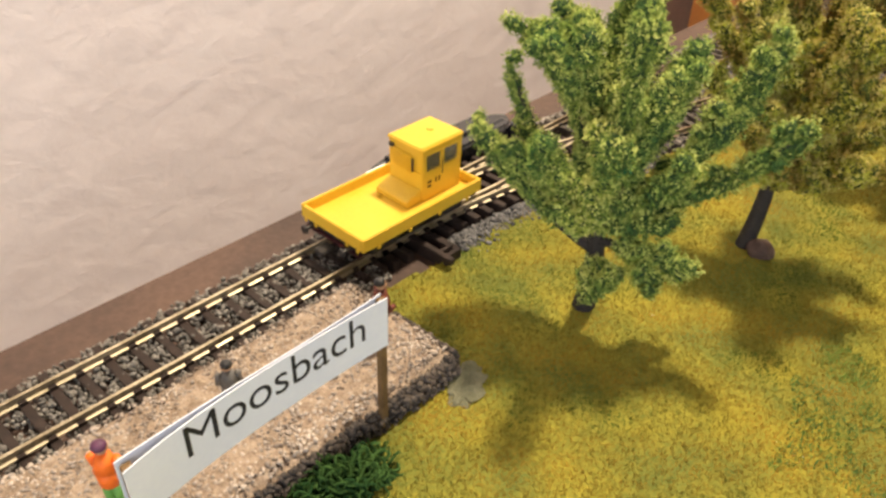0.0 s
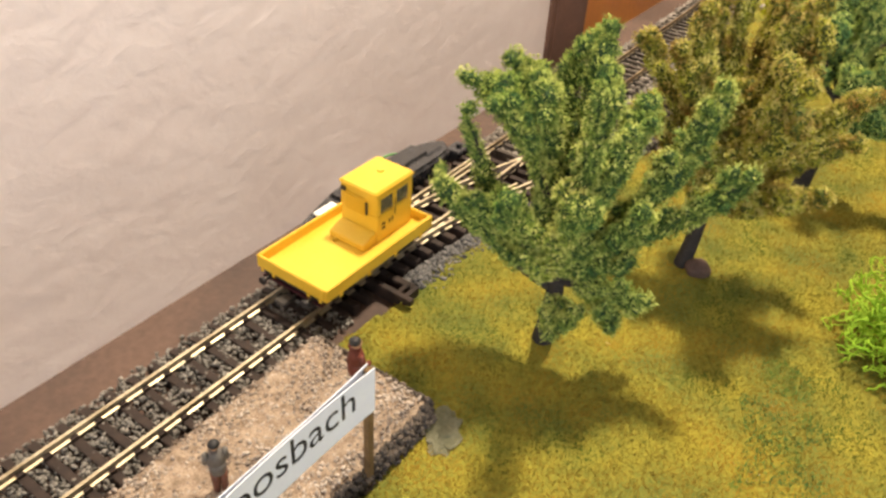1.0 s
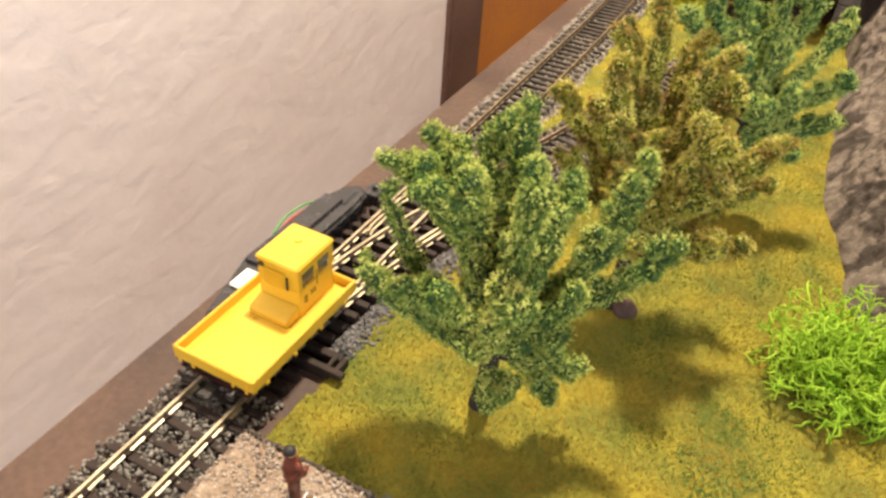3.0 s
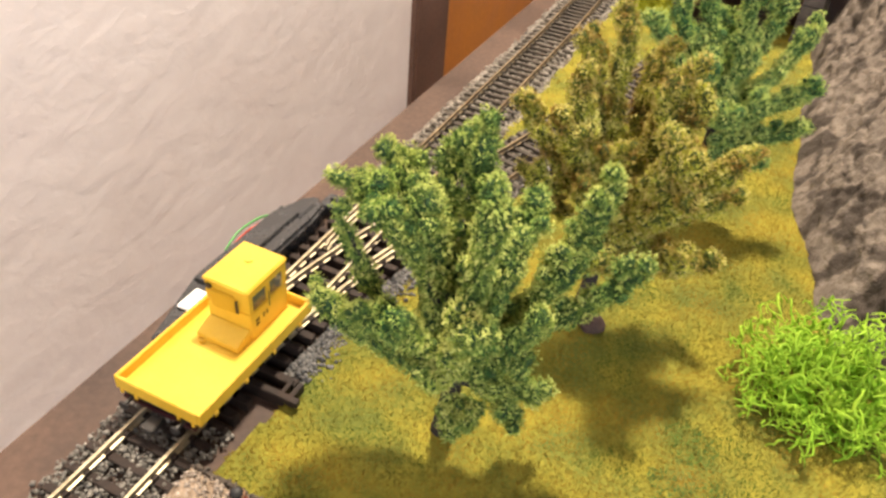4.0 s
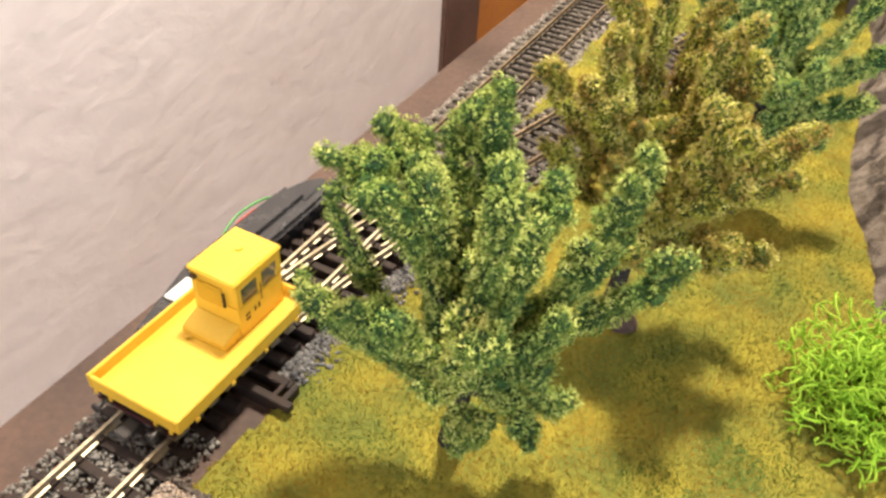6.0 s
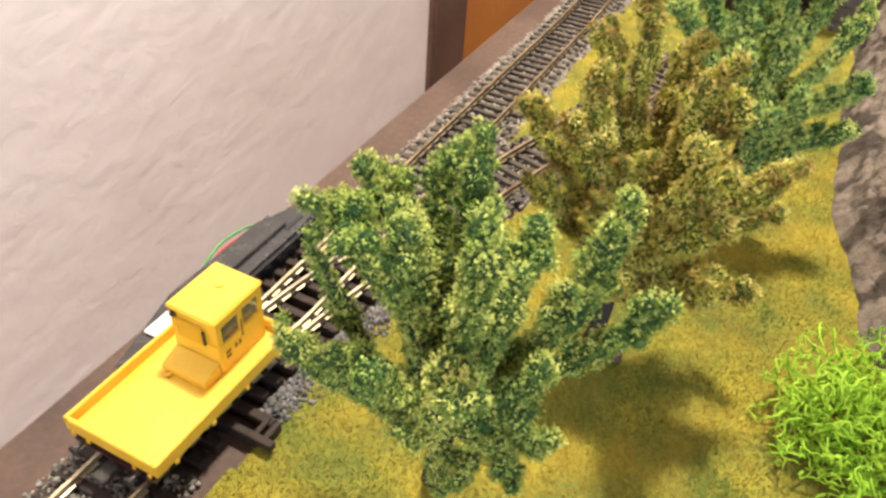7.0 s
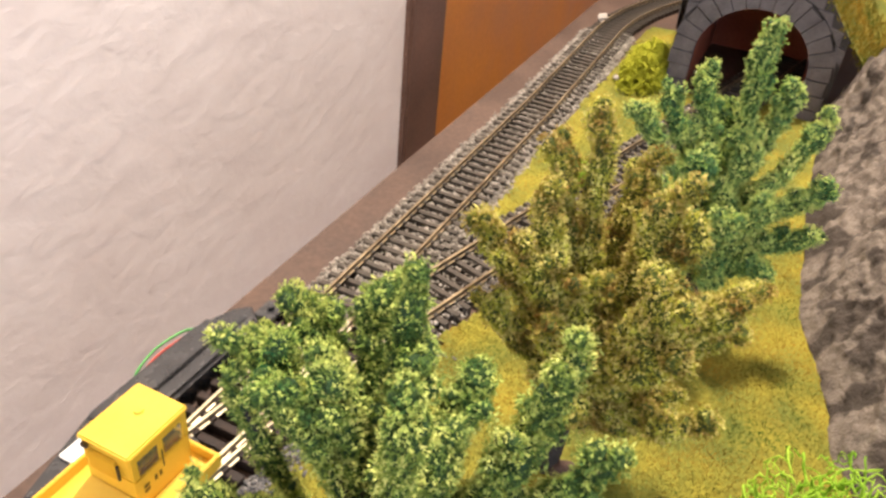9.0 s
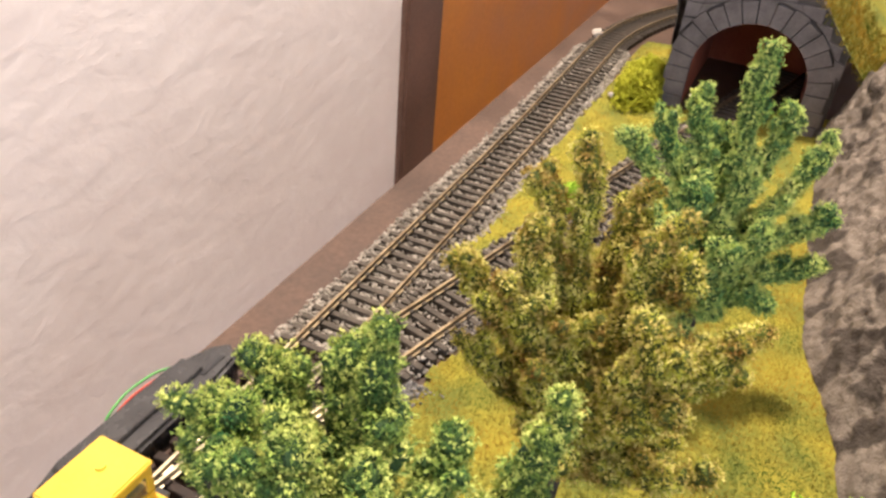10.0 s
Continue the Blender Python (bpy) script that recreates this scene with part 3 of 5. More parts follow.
cyl(bm, (CX0 + 0.0118, 0.0006, CZ1 + 0.0012), (CX0 + 0.0118, 0.0006, CZ1 + 0.0019), 0.0013, 0.0011, 16)
part("roof_vent", bm, YELLOW, truck)
# louvre on the rear wall of the cab, its exhaust, the lamp
part("louvre_panel", boxes((CX0 - 0.0009, CX0 - 0.00003, -0.0030, 0.0052, W0 - 0.0012, W0 + 0.0054), bevel=0.0002), YELLOW, truck)
for k in range(9):
    y = -0.0024 + k * 0.00088
    part("louvre", boxes((CX0 - 0.00125, CX0 - 0.00092, y, y + 0.0004, W0 - 0.0006, W0 + 0.0050)), YELLOW, truck)
bm = bmesh.new()
cyl(bm, (CX0 - 0.0009, -0.0040, W0), (CX0 - 0.0009, -0.0040, W0 + 0.0046), 0.00042, 0.00042, 8)
part("exhaust_pipe", bm, CHASSIS, truck, "thin dark exhaust pipe")
part("lamp", boxes((CX0 - 0.0011, CX0 - 0.00003, 0.0052, 0.0072, W1 - 0.0004, W1 + 0.0010), bevel=0.0002), WHEEL, truck, "tiny grey lamp")
# engine box behind the cab
bm = bmesh.new()
prism(bm, [(CX0 - 0.0066, Z0 + 0.00004), (CX0 - 0.0066, Z0 + 0.0022), (CX0 - 0.0050, Z0 + 0.0030), (CX0 - 0.00004, Z0 + 0.0046), (CX0 - 0.00004, Z0 + 0.00004)], "y", -0.0074, 0.0076)
bmesh.ops.bevel(bm, geom=bm.edges[:], offset=0.0003, segments=2, affect="EDGES")
part("engine_box", bm, YELLOW, truck)
part("crank", boxes((CX0 - 0.0082, CX0 - 0.0067, 0.0040, 0.0046, Z0 + 0.0001, Z0 + 0.0011), (CX0 - 0.0082, CX0 - 0.0077, 0.0040, 0.0058, Z0 + 0.0001, Z0 + 0.0007)), YELLOW, truck)
# door marks on the cab sides
for s in (-1, 1):
    y0, y1 = sorted((s * (CY + 0.00002), s * (CY + 0.00012)))
    part("marking", boxes((CX0 + 0.0022, CX0 + 0.0040, y0, y1, Z0 + 0.0062, Z0 + 0.0072), (CX0 + 0.0022, CX0 + 0.0040, y0, y1, Z0 + 0.0046, Z0 + 0.0056),
                          (CX0 + 0.0058, CX0 + 0.0066, y0, y1, Z0 + 0.0056, Z0 + 0.0074), (CX0 + 0.0074, CX0 + 0.0082, y0, y1, Z0 + 0.0056, Z0 + 0.0074)), MARK, truck, "small dark unreadable marking")
    part("handrail", boxes((CX0 + 0.0090, CX0 + 0.0094, y0, y1 + s * 0.0004 if s > 0 else y1, W0 - 0.003, W0 + 0.003)), CHASSIS, truck)
# running gear
part("chassis", boxes((0.003, LEN - 0.003, -0.0060, 0.0060, 0.0030, Z0 - 0.0013), (0.0006, LEN - 0.0006, -0.0125, 0.0125, Z0 - 0.0030, Z0 - 0.0014), bevel=0.0003), CHASSIS, truck, "black underframe")
for s in (-1, 1):
    y0, y1 = sorted((s * 0.0102, s * 0.0120))
    part("axle_guard", boxes((0.006, 0.017, y0, y1, 0.0022, Z0 - 0.0031), (0.037, 0.048, y0, y1, 0.0022, Z0 - 0.0031), (0.017, 0.037, y0, y1, 0.0042, Z0 - 0.0031), bevel=0.0004), CHASSIS, truck, "black axle guard frame")
for x in (0.0115, 0.0425):
    for s in (-1, 1):
        bm = bmesh.new()
        cyl(bm, (x, s * 0.0074, 0.0033), (x, s * 0.0096, 0.0033), 0.0033, 0.0032, 24)
        cyl(bm, (x, s * 0.0066, 0.0033), (x, s * 0.0074, 0.0033), 0.0039, 0.0039, 24)
        part("wheel", bm, WHEEL, truck, "dark metal wheel")
    bm = bmesh.new()
    cyl(bm, (x, -0.0065, 0.0033), (x, 0.0065, 0.0033), 0.0009, 0.0009, 10)
    part("axle", bm, CHASSIS, truck)
for x, d in ((0.0, -1), (LEN, 1)):
    x0, x1 = sorted((x + d * 0.0002, x - d * 0.0022))
    part("buffer_beam", boxes((x0, x1, -0.0128, 0.0128, 0.0046, Z0 - 0.0031), bevel=0.0002), DARKRED, truck, "dark red buffer beam")
    for y in (-0.0090, 0.0090):
        bm = bmesh.new()
        cyl(bm, (x + d * 0.0002, y, 0.0066), (x + d * 0.0034, y, 0.0066), 0.0007, 0.0007, 10)
        cyl(bm, (x + d * 0.0034, y, 0.0066), (x + d * 0.0040, y, 0.0066), 0.0016, 0.0014, 16)
        part("buffer", bm, CHASSIS, truck, "round black buffer")
    xs = sorted((x + d * 0.0003, x + d * 0.0058))
    part("coupling", boxes((xs[0], xs[1], -0.0022, 0.0022, 0.0026, 0.0040), bevel=0.0003), CHASSIS, truck, "black coupling hook")
tagged(truck, "yellow plastic rail maintenance truck with a small cab", "rail vehicle")

# ---- ballast ----
BALL = bmesh.new()
bmesh.ops.create_icosphere(BALL, subdivisions=1, radius=1)
BV = np.array([v.co[:] for v in BALL.verts])
BF = np.array([[v.index for v in f.verts] for f in BALL.faces])
BALL.free()


def stones(name, xy, zs, size, material, label):
    n = len(xy)
    s = RNG.uniform(size[0], size[1], (n, 1, 1)) * RNG.uniform(0.6, 1.25, (n, 1, 3))
    q = RNG.normal(size=(n, 4))
    q /= np.linalg.norm(q, axis=1)[:, None]
    w, x, y, z = q.T
    rot = np.stack([1 - 2 * (y * y + z * z), 2 * (x * y - z * w), 2 * (x * z + y * w), 2 * (x * y + z * w), 1 - 2 * (x * x + z * z), 2 * (y * z - x * w), 2 * (x * z - y * w), 2 * (y * z + x * w), 1 - 2 * (x * x + y * y)], 1).reshape(n, 3, 3)
    v = BV[None] * RNG.uniform(0.72, 1.15, (n, len(BV), 1)) * s
    v = np.einsum("nij,nkj->nki", rot, v)
    v += np.concatenate([xy, zs[:, None]], 1)[:, None, :]
    f = (BF[None] + (np.arange(n) * len(BV))[:, None, None]).reshape(-1, 3)
    return tagged(part(name, array_mesh(name, v.reshape(-1, 3), f), material), label, "ballast", kind="stuff")


def bed(x0, x1, n, centre, half, sink=0.0):
    x = RNG.uniform(x0, x1, n)
    off = RNG.uniform(-half, half, n) + RNG.normal(0, 0.0008, n)
    cy = np.array([centre(q) for q in x])
    near_rail = np.minimum(abs(off - GAUGE / 2), abs(off + GAUGE / 2)) < 0.0011
    x, off, cy = x[~near_rail], off[~near_rail], cy[~near_rail]
    edge = np.clip((abs(off) - 0.013) / 0.006, 0, 1)
    sunk = np.where(abs(off) < GAUGE / 2, sink, 0.0)
    return np.stack([x, cy + off], 1), -0.0012 - sunk - 0.0022 * edge + RNG.normal(0, 0.0004, len(x))


xy, zz = bed(-0.30, -0.031, 11000, lambda x: MAIN_Y + 0.0006, 0.0172)
stones("ballast_near", xy, zz, (0.0003, 0.00095), STONE, "loose grey and tan ballast stones around the near track")
xy, zz = bed(0.090, 0.462, 19000, lambda x: MAIN_Y + (0.004 * (x - 0.30) / 0.155 if x > 0.30 else 0), 0.0192, 0.0008)
stones("ballast_far", xy, zz - 0.0003 + 0.0006 * np.clip(scatter_noise(xy, 45.0, 3.0), -0.6, 1), (0.0004, 0.0011), FARSTONE, "pale grey ballast stones around the far track")
xy, zz = bed(0.090, 0.36, 5500, lambda x: by - SLOPE * (x - bx), 0.0165, 0.0008)
stones("ballast_branch", xy, zz + 0.0001, (0.0004, 0.0009), FARSTONE, "grey ballast stones around the branch track")
n = 2600
x = RNG.uniform(-0.006, 0.095, n)
y = MAIN_Y - 0.5 * (x - SPLIT_X) ** 2 / RADIUS - 0.0155 - np.abs(RNG.normal(0, 0.0040, n))
stones("ballast_turnout", np.stack([x, y], 1), np.full(n, -0.0022) + RNG.normal(0, 0.0004, n), (0.0004, 0.0010), DARKSTONE, "dark grey ballast stones beside the turnout")

# ---- grass ----


def shore(x):
    """The grass's edge towards the tracks."""
    if x < -0.03:
        return -0.0285
    if x < 0.005:
        return -0.0300
    if x < 0.10:
        return MAIN_Y - 0.5 * (x - SPLIT_X) ** 2 / RADIUS - 0.0195
    return by - SLOPE * (x - bx) - 0.0175


def land(x, y):
    v = noise.noise(Vector((x * 22, y * 22, 3.1))) * 0.0016 + noise.noise(Vector((x * 70, y * 70, 8.1))) * 0.0006
    return -0.0022 + v


def sheet(name, x0, x1, y0, y1, step, inside, material, lift=0.0):
    nx, ny = int((x1 - x0) / step) + 1, int((y1 - y0) / step) + 1
    xs, ys = np.linspace(x0, x1, nx), np.linspace(y0, y1, ny)
    v = [(x, y, land(x, y) + lift) for y in ys for x in xs]
    f = []
    for j in range(ny - 1):
        for i in range(nx - 1):
            if inside((xs[i] + xs[i + 1]) / 2, (ys[j] + ys[j + 1]) / 2):
                a = j * nx + i
                f.append((a, a + 1, a + nx + 1, a + nx))
    me = array_mesh(name, v, f)
    bm = bmesh.new()
    bm.from_mesh(me)
    bmesh.ops.delete(bm, geom=[q for q in bm.verts if not q.link_faces], context="VERTS")
    bm.to_mesh(me)
    bm.free()
    return part(name, me, material)


PX1, PY0, PY1, PZ = -0.0495, -0.0685, -0.0262, 0.0068


def meadow(x, y):
    e = shore(x) + 0.0014 * noise.noise(Vector((x * 160, 0.5, 2.0)))
    if x < -0.03 and y > -0.0268:
        return False
    return y < e and not (x < PX1 - 0.004 and PY0 + 0.003 < y < PY1)


def strip(x, y):
    lo, hi = by - SLOPE * (x - bx) + 0.0165, MAIN_Y - 0.0175
    return x < 0.384 + max(0.0, y + 0.066) * 20 and lo < y < hi + 0.002 * noise.noise(Vector((x * 90, 1.5, 2.0)))


tagged(sheet("grass_mat", -0.32, 0.42, -0.34, -0.024, 0.0016, meadow, SOIL), "yellow green backing of the grass mat", "grass", kind="structure")
tagged(sheet("grass_mat_strip", 0.15, 0.50, -0.13, -0.015, 0.0016, strip, SOIL), "yellow green grass mat between the tracks", "grass", kind="structure")


def fibres(name, n, x0, x1, y0, y1, inside, length, label, material=None, lift=0.0):
    p = np.stack([RNG.uniform(x0, x1, n), RNG.uniform(y0, y1, n)], 1)
    keep = np.array([inside(a, b) for a, b in p])
    p = p[keep]
    z = np.array([land(a, b) for a, b in p]) + lift - 0.0002
    m = len(p)
    ang, lean = RNG.uniform(0, 2 * np.pi, m), RNG.uniform(0.55, 1.5, m)
    ln = RNG.uniform(length * 0.5, length * 1.25, m)
    tip = np.stack([np.cos(ang) * np.sin(lean) * ln, np.sin(ang) * np.sin(lean) * ln, np.cos(lean) * ln], 1)
    b2 = ang + np.pi / 2 + RNG.uniform(-0.5, 0.5, m)
    wd = RNG.uniform(0.00012, 0.00026, m)
    side = np.stack([np.cos(b2) * wd, np.sin(b2) * wd, np.zeros(m)], 1)
    base = np.concatenate([p, z[:, None]], 1)
    v = np.stack([base - side, base + side, base + tip], 1).reshape(-1, 3)
    return tagged(part(name, array_mesh(name, v, np.arange(len(v)).reshape(-1, 3)), material or GRASS), label, "grass", kind="stuff")


fibres("grass", 430000, -0.11, 0.26, -0.23, -0.026, meadow, 0.0013, "short yellow green static grass with brown flecks")
def green_patch(x, y):
    n = noise.noise(Vector((x * 75, y * 75, 6.4)))
    return meadow(x, y) and min(math.hypot((x - 0.006) / 0.034, (y + 0.152) / 0.017), math.hypot((x + 0.098) / 0.030, (y + 0.094) / 0.016)) + 0.9 * n < 0.75


fibres("green_flock", 26000, -0.14, 0.05, -0.18, -0.07, green_patch, 0.0019, "darker green static grass strewn in loose patches", GREENFLOCK, 0.0002)
fibres("grass_hillside", 42000, 0.26, 0.42, -0.18, -0.026, meadow, 0.0017, "short yellow green static grass at the foot of the hill")
fibres("grass_far", 66000, 0.15, 0.50, -0.13, -0.015, strip, 0.0018, "short yellow green static grass between the tracks")

# ---- platform and its sign ----
plat = empty("platform", (0, 0, BZ))
nx, ny = 150, 34
xs, ys = np.linspace(-0.36, PX1, nx), np.linspace(PY0, PY1, ny)
v, f = [], []
for j, y in enumerate(ys):
    for i, x in enumerate(xs):
        edge = min((PX1 - x) / 0.006, (y - PY0) / 0.006, (PY1 - y) / 0.003, 1)
        z = PZ - BZ + 0.0007 * noise.noise(Vector((x * 90, y * 90, 0))) + 0.0005 * noise.noise(Vector((x * 420, y * 420, 5))) - 0.0022 * (1 - max(edge, 0)) ** 2
        v.append((x, y, z))
for j in range(ny - 1):
    for i in range(nx - 1):
        a = j * nx + i
        f.append((a, a + 1, a + nx + 1, a + nx))
part("surface", array_mesh("surface", v, f), PLATTOP, plat, "tan gravel platform surface")
loop = [(x, PY0) for x in xs] + [(PX1, y) for y in ys[1:]] + [(x, PY1) for x in xs[::-1][1:]] + [(-0.36, y) for y in ys[::-1][1:-1]]
top = [v[j * nx + i] for j, i in [(0, i) for i in range(nx)] + [(j, nx - 1) for j in range(1, ny)] + [(ny - 1, i) for i in range(nx - 2, -1, -1)] + [(j, 0) for j in range(ny - 2, 0, -1)]]
bm = bmesh.new()
rows_, L = [], 6
for k in range(L):
    t = k / (L - 1)
    ring = []
    for (x, y), tp in zip(loop, top):
        out = 0.0028 * t * (0.6 + 0.8 * abs(noise.noise(Vector((x * 140, y * 140, t * 2)))))
        sx, sy = (1 if abs(x - PX1) < 1e-6 else 0), (-1 if abs(y - PY0) < 1e-6 else 1 if abs(y - PY1) < 1e-6 else 0)
        if sy > 0:
            out *= 0.3
        ring.append(bm.verts.new((x + sx * out, y + sy * out, tp[2] * (1 - t))))
    rows_.append(ring)
for r, s in zip(rows_, rows_[1:]):
    for k in range(len(r)):
        bm.faces.new((r[k - 1], r[k], s[k], s[k - 1]))
bmesh.ops.recalc_face_normals(bm, faces=bm.faces[:])
part("stone_side", bm, PLATSIDE, plat, "dark rough stone side of the platform")
tagged(plat, "tan gravel station platform with dark stone sides", "platform")

n = 7500
xy = np.stack([RNG.uniform(-0.20, PX1 - 0.001, n), RNG.uniform(PY0 + 0.001, PY1 - 0.0008, n)], 1)
tagged(stones("platform_grit", xy, np.full(n, PZ - 0.0001) + RNG.normal(0, 0.0002, n), (0.00025, 0.00075), GRIT, "tan and grey grit strewn on the platform"), category="gravel")

n = 2600
along = RNG.uniform(0, 1, n)
side_y = along < 0.75
x = np.where(side_y, RNG.uniform(-0.20, PX1, n), PX1 + RNG.uniform(0.0, 0.0024, n))
y = np.where(side_y, PY0 - RNG.uniform(0.0, 0.0026, n), RNG.uniform(PY0, PY1, n))
deep = np.where(side_y, (PY0 - y) / 0.0028, (x - PX1) / 0.0026)
stones("platform_rubble", np.stack([x, y], 1), PZ - 0.0012 - deep * 0.0085 * RNG.uniform(0.4, 1.1, n), (0.0004, 0.0010), RUBBLE, "dark and tan rubble on the sides of the platform")

sign = empty("station_sign", (-0.076, -0.0705, BZ))
SH = 0.0408 - BZ


SIGN_X0, SIGN_X1 = -0.0628, 0.0002


def front_curve(x):
    s = (x - SIGN_X0) / (SIGN_X1 - SIGN_X0)
    return 0.0002 - 0.0036 * (1 - s) ** 4 - 0.0008 * s ** 6


def back_curve(x):
    s = (x - SIGN_X0) / (SIGN_X1 - SIGN_X0)
    return 0.0007 - 0.0010 * (1 - s) ** 4 + 0.0009 * s ** 6


def sheet_of_paper(curve, z0, z1):
    """A bowed sheet of paper; the two sheets of the sign touch along the middle."""
    bm = bmesh.new()
    n = 28
    rows2 = []
    for s in (-1, 1):
        for z in (z0, z1):
            rows2.append([bm.verts.new((x, curve(x) + s * 0.00012, z)) for x in np.linspace(SIGN_X0, SIGN_X1, n + 1)])
    a, b, c, d = rows2
    for k in range(n):
        bm.faces.new((a[k], a[k + 1], b[k + 1], b[k]))
        bm.faces.new((c[k], d[k], d[k + 1], c[k + 1]))
        bm.faces.new((b[k], b[k + 1], d[k + 1], d[k]))
        bm.faces.new((a[k], c[k], c[k + 1], a[k + 1]))
    bm.faces.new((a[0], b[0], d[0], c[0]))
    bm.faces.new((a[n], c[n], d[n], b[n]))
    bmesh.ops.recalc_face_normals(bm, faces=bm.faces[:])
    return bm


front = part("front_panel", sheet_of_paper(front_curve, SH - 0.0138, SH), PAPER, sign, "white paper name panel")
part("back_panel", sheet_of_paper(back_curve, SH - 0.0138, SH), PAPER, sign, "white paper back panel")
part("post", boxes((-0.0016, 0.0004, -0.0003, 0.0015, 0, SH - 0.0006), bevel=0.0002), POST, sign, "brown wooden post")
part("post", boxes((-0.0624, -0.0604, -0.0027, -0.0009, 0, SH - 0.0006), bevel=0.0002), POST, sign, "brown wooden post")
cu = bpy.data.curves.new("lettering", "FONT")
cu.body, cu.size, cu.extrude, cu.align_x, cu.space_character = "Moosbach", 0.0112, 0.00004, "CENTER", 0.99
cu.offset = -0.00005
tmp = bpy.data.objects.new("lettering_curve", cu)
scene.collection.objects.link(tmp)
bpy.context.view_layer.update()
me = bpy.data.meshes.new_from_object(tmp.evaluated_get(bpy.context.evaluated_depsgraph_get()))
bpy.data.objects.remove(tmp)
bpy.data.curves.remove(cu)
for q in me.vertices:
    x, y, z = q.co
    x -= 0.0285
    q.co = (x, front_curve(x) - 0.00017 - z, SH - 0.0084 + y)
part("lettering", me, INK, front, "black letters of the station name")

tagged(sign, "white paper station name sign on two wooden posts", "sign")

# ---- toy figures on the platform ----


def doll(name, place, turn, height, colours, label):
    """A small painted figure, one plain mesh."""
    bm = bmesh.new()
    k = height / 0.021

    def mark(i):
        for fc in bm.faces[:]:
            if fc.index == -1 or not fc.tag:
                fc.material_index, fc.tag = i, True
    for s in (-1, 1):
        cyl(bm, (0, s * 0.0011 * k, 0), (0, s * 0.0010 * k, 0.0095 * k), 0.0009 * k, 0.0013 * k, 10)
        box(bm, -0.0008 * k, 0.0018 * k, s * 0.0011 * k - 0.0008 * k, s * 0.0011 * k + 0.0008 * k, 0, 0.0008 * k, bevel=0.0002 * k)
    mark(0)
    cyl(bm, (0, 0, 0.0088 * k), (0, 0, 0.0130 * k), 0.0022 * k, 0.0024 * k, 12)
    cyl(bm, (0, 0, 0.0130 * k), (0, 0, 0.0168 * k), 0.0026 * k, 0.0016 * k, 12)
    for s in (-1, 1):
        cyl(bm, (0, s * 0.0025 * k, 0.0162 * k), (0.0012 * k, s * 0.0029 * k, 0.0118 * k), 0.0009 * k, 0.0008 * k, 8)
        cyl(bm, (0.0012 * k, s * 0.0029 * k, 0.0120 * k), (0.0030 * k, s * 0.0016 * k, 0.0120 * k), 0.0008 * k, 0.0007 * k, 8)
    mark(1)
    bmesh.ops.create_uvsphere(bm, u_segments=12, v_segments=8, radius=0.0015 * k, matrix=Matrix.Translation((0.0002 * k, 0, 0.0187 * k)))
    mark(2)
    bmesh.ops.create_uvsphere(bm, u_segments=12, v_segments=8, radius=0.0016 * k, matrix=Matrix.Translation((-0.0002 * k, 0, 0.0195 * k)) @ Matrix.Diagonal((1, 1, 0.75, 1)))
    mark(3)
    ob = part(name, bm, [DOLL[c] for c in colours])
    ob.matrix_world = pose(*place, 0, 0, turn)
    for p in ob.data.polygons:
        p.use_smooth = True
    return tagged(ob, label, "figurine", "toy figures")


doll("toy_figure", (-0.1035, -0.0470, PZ - 0.0006), 60, 0.0185, ("brown", "grey", "skin", "black"), "tiny painted figure with grey jacket and brown trousers")
doll("toy_figure", (-0.0605, -0.0520, PZ - 0.0006), -20, 0.0215, ("brown", "red", "skin", "black"), "tiny painted figure with red brown coat and black hat")
doll("toy_figure", (-0.1352, -0.0515, PZ - 0.0006), 40, 0.0215, ("green", "orange", "skin", "purple"), "tiny painted figure with orange vest and green trousers")

# ---- trees ----


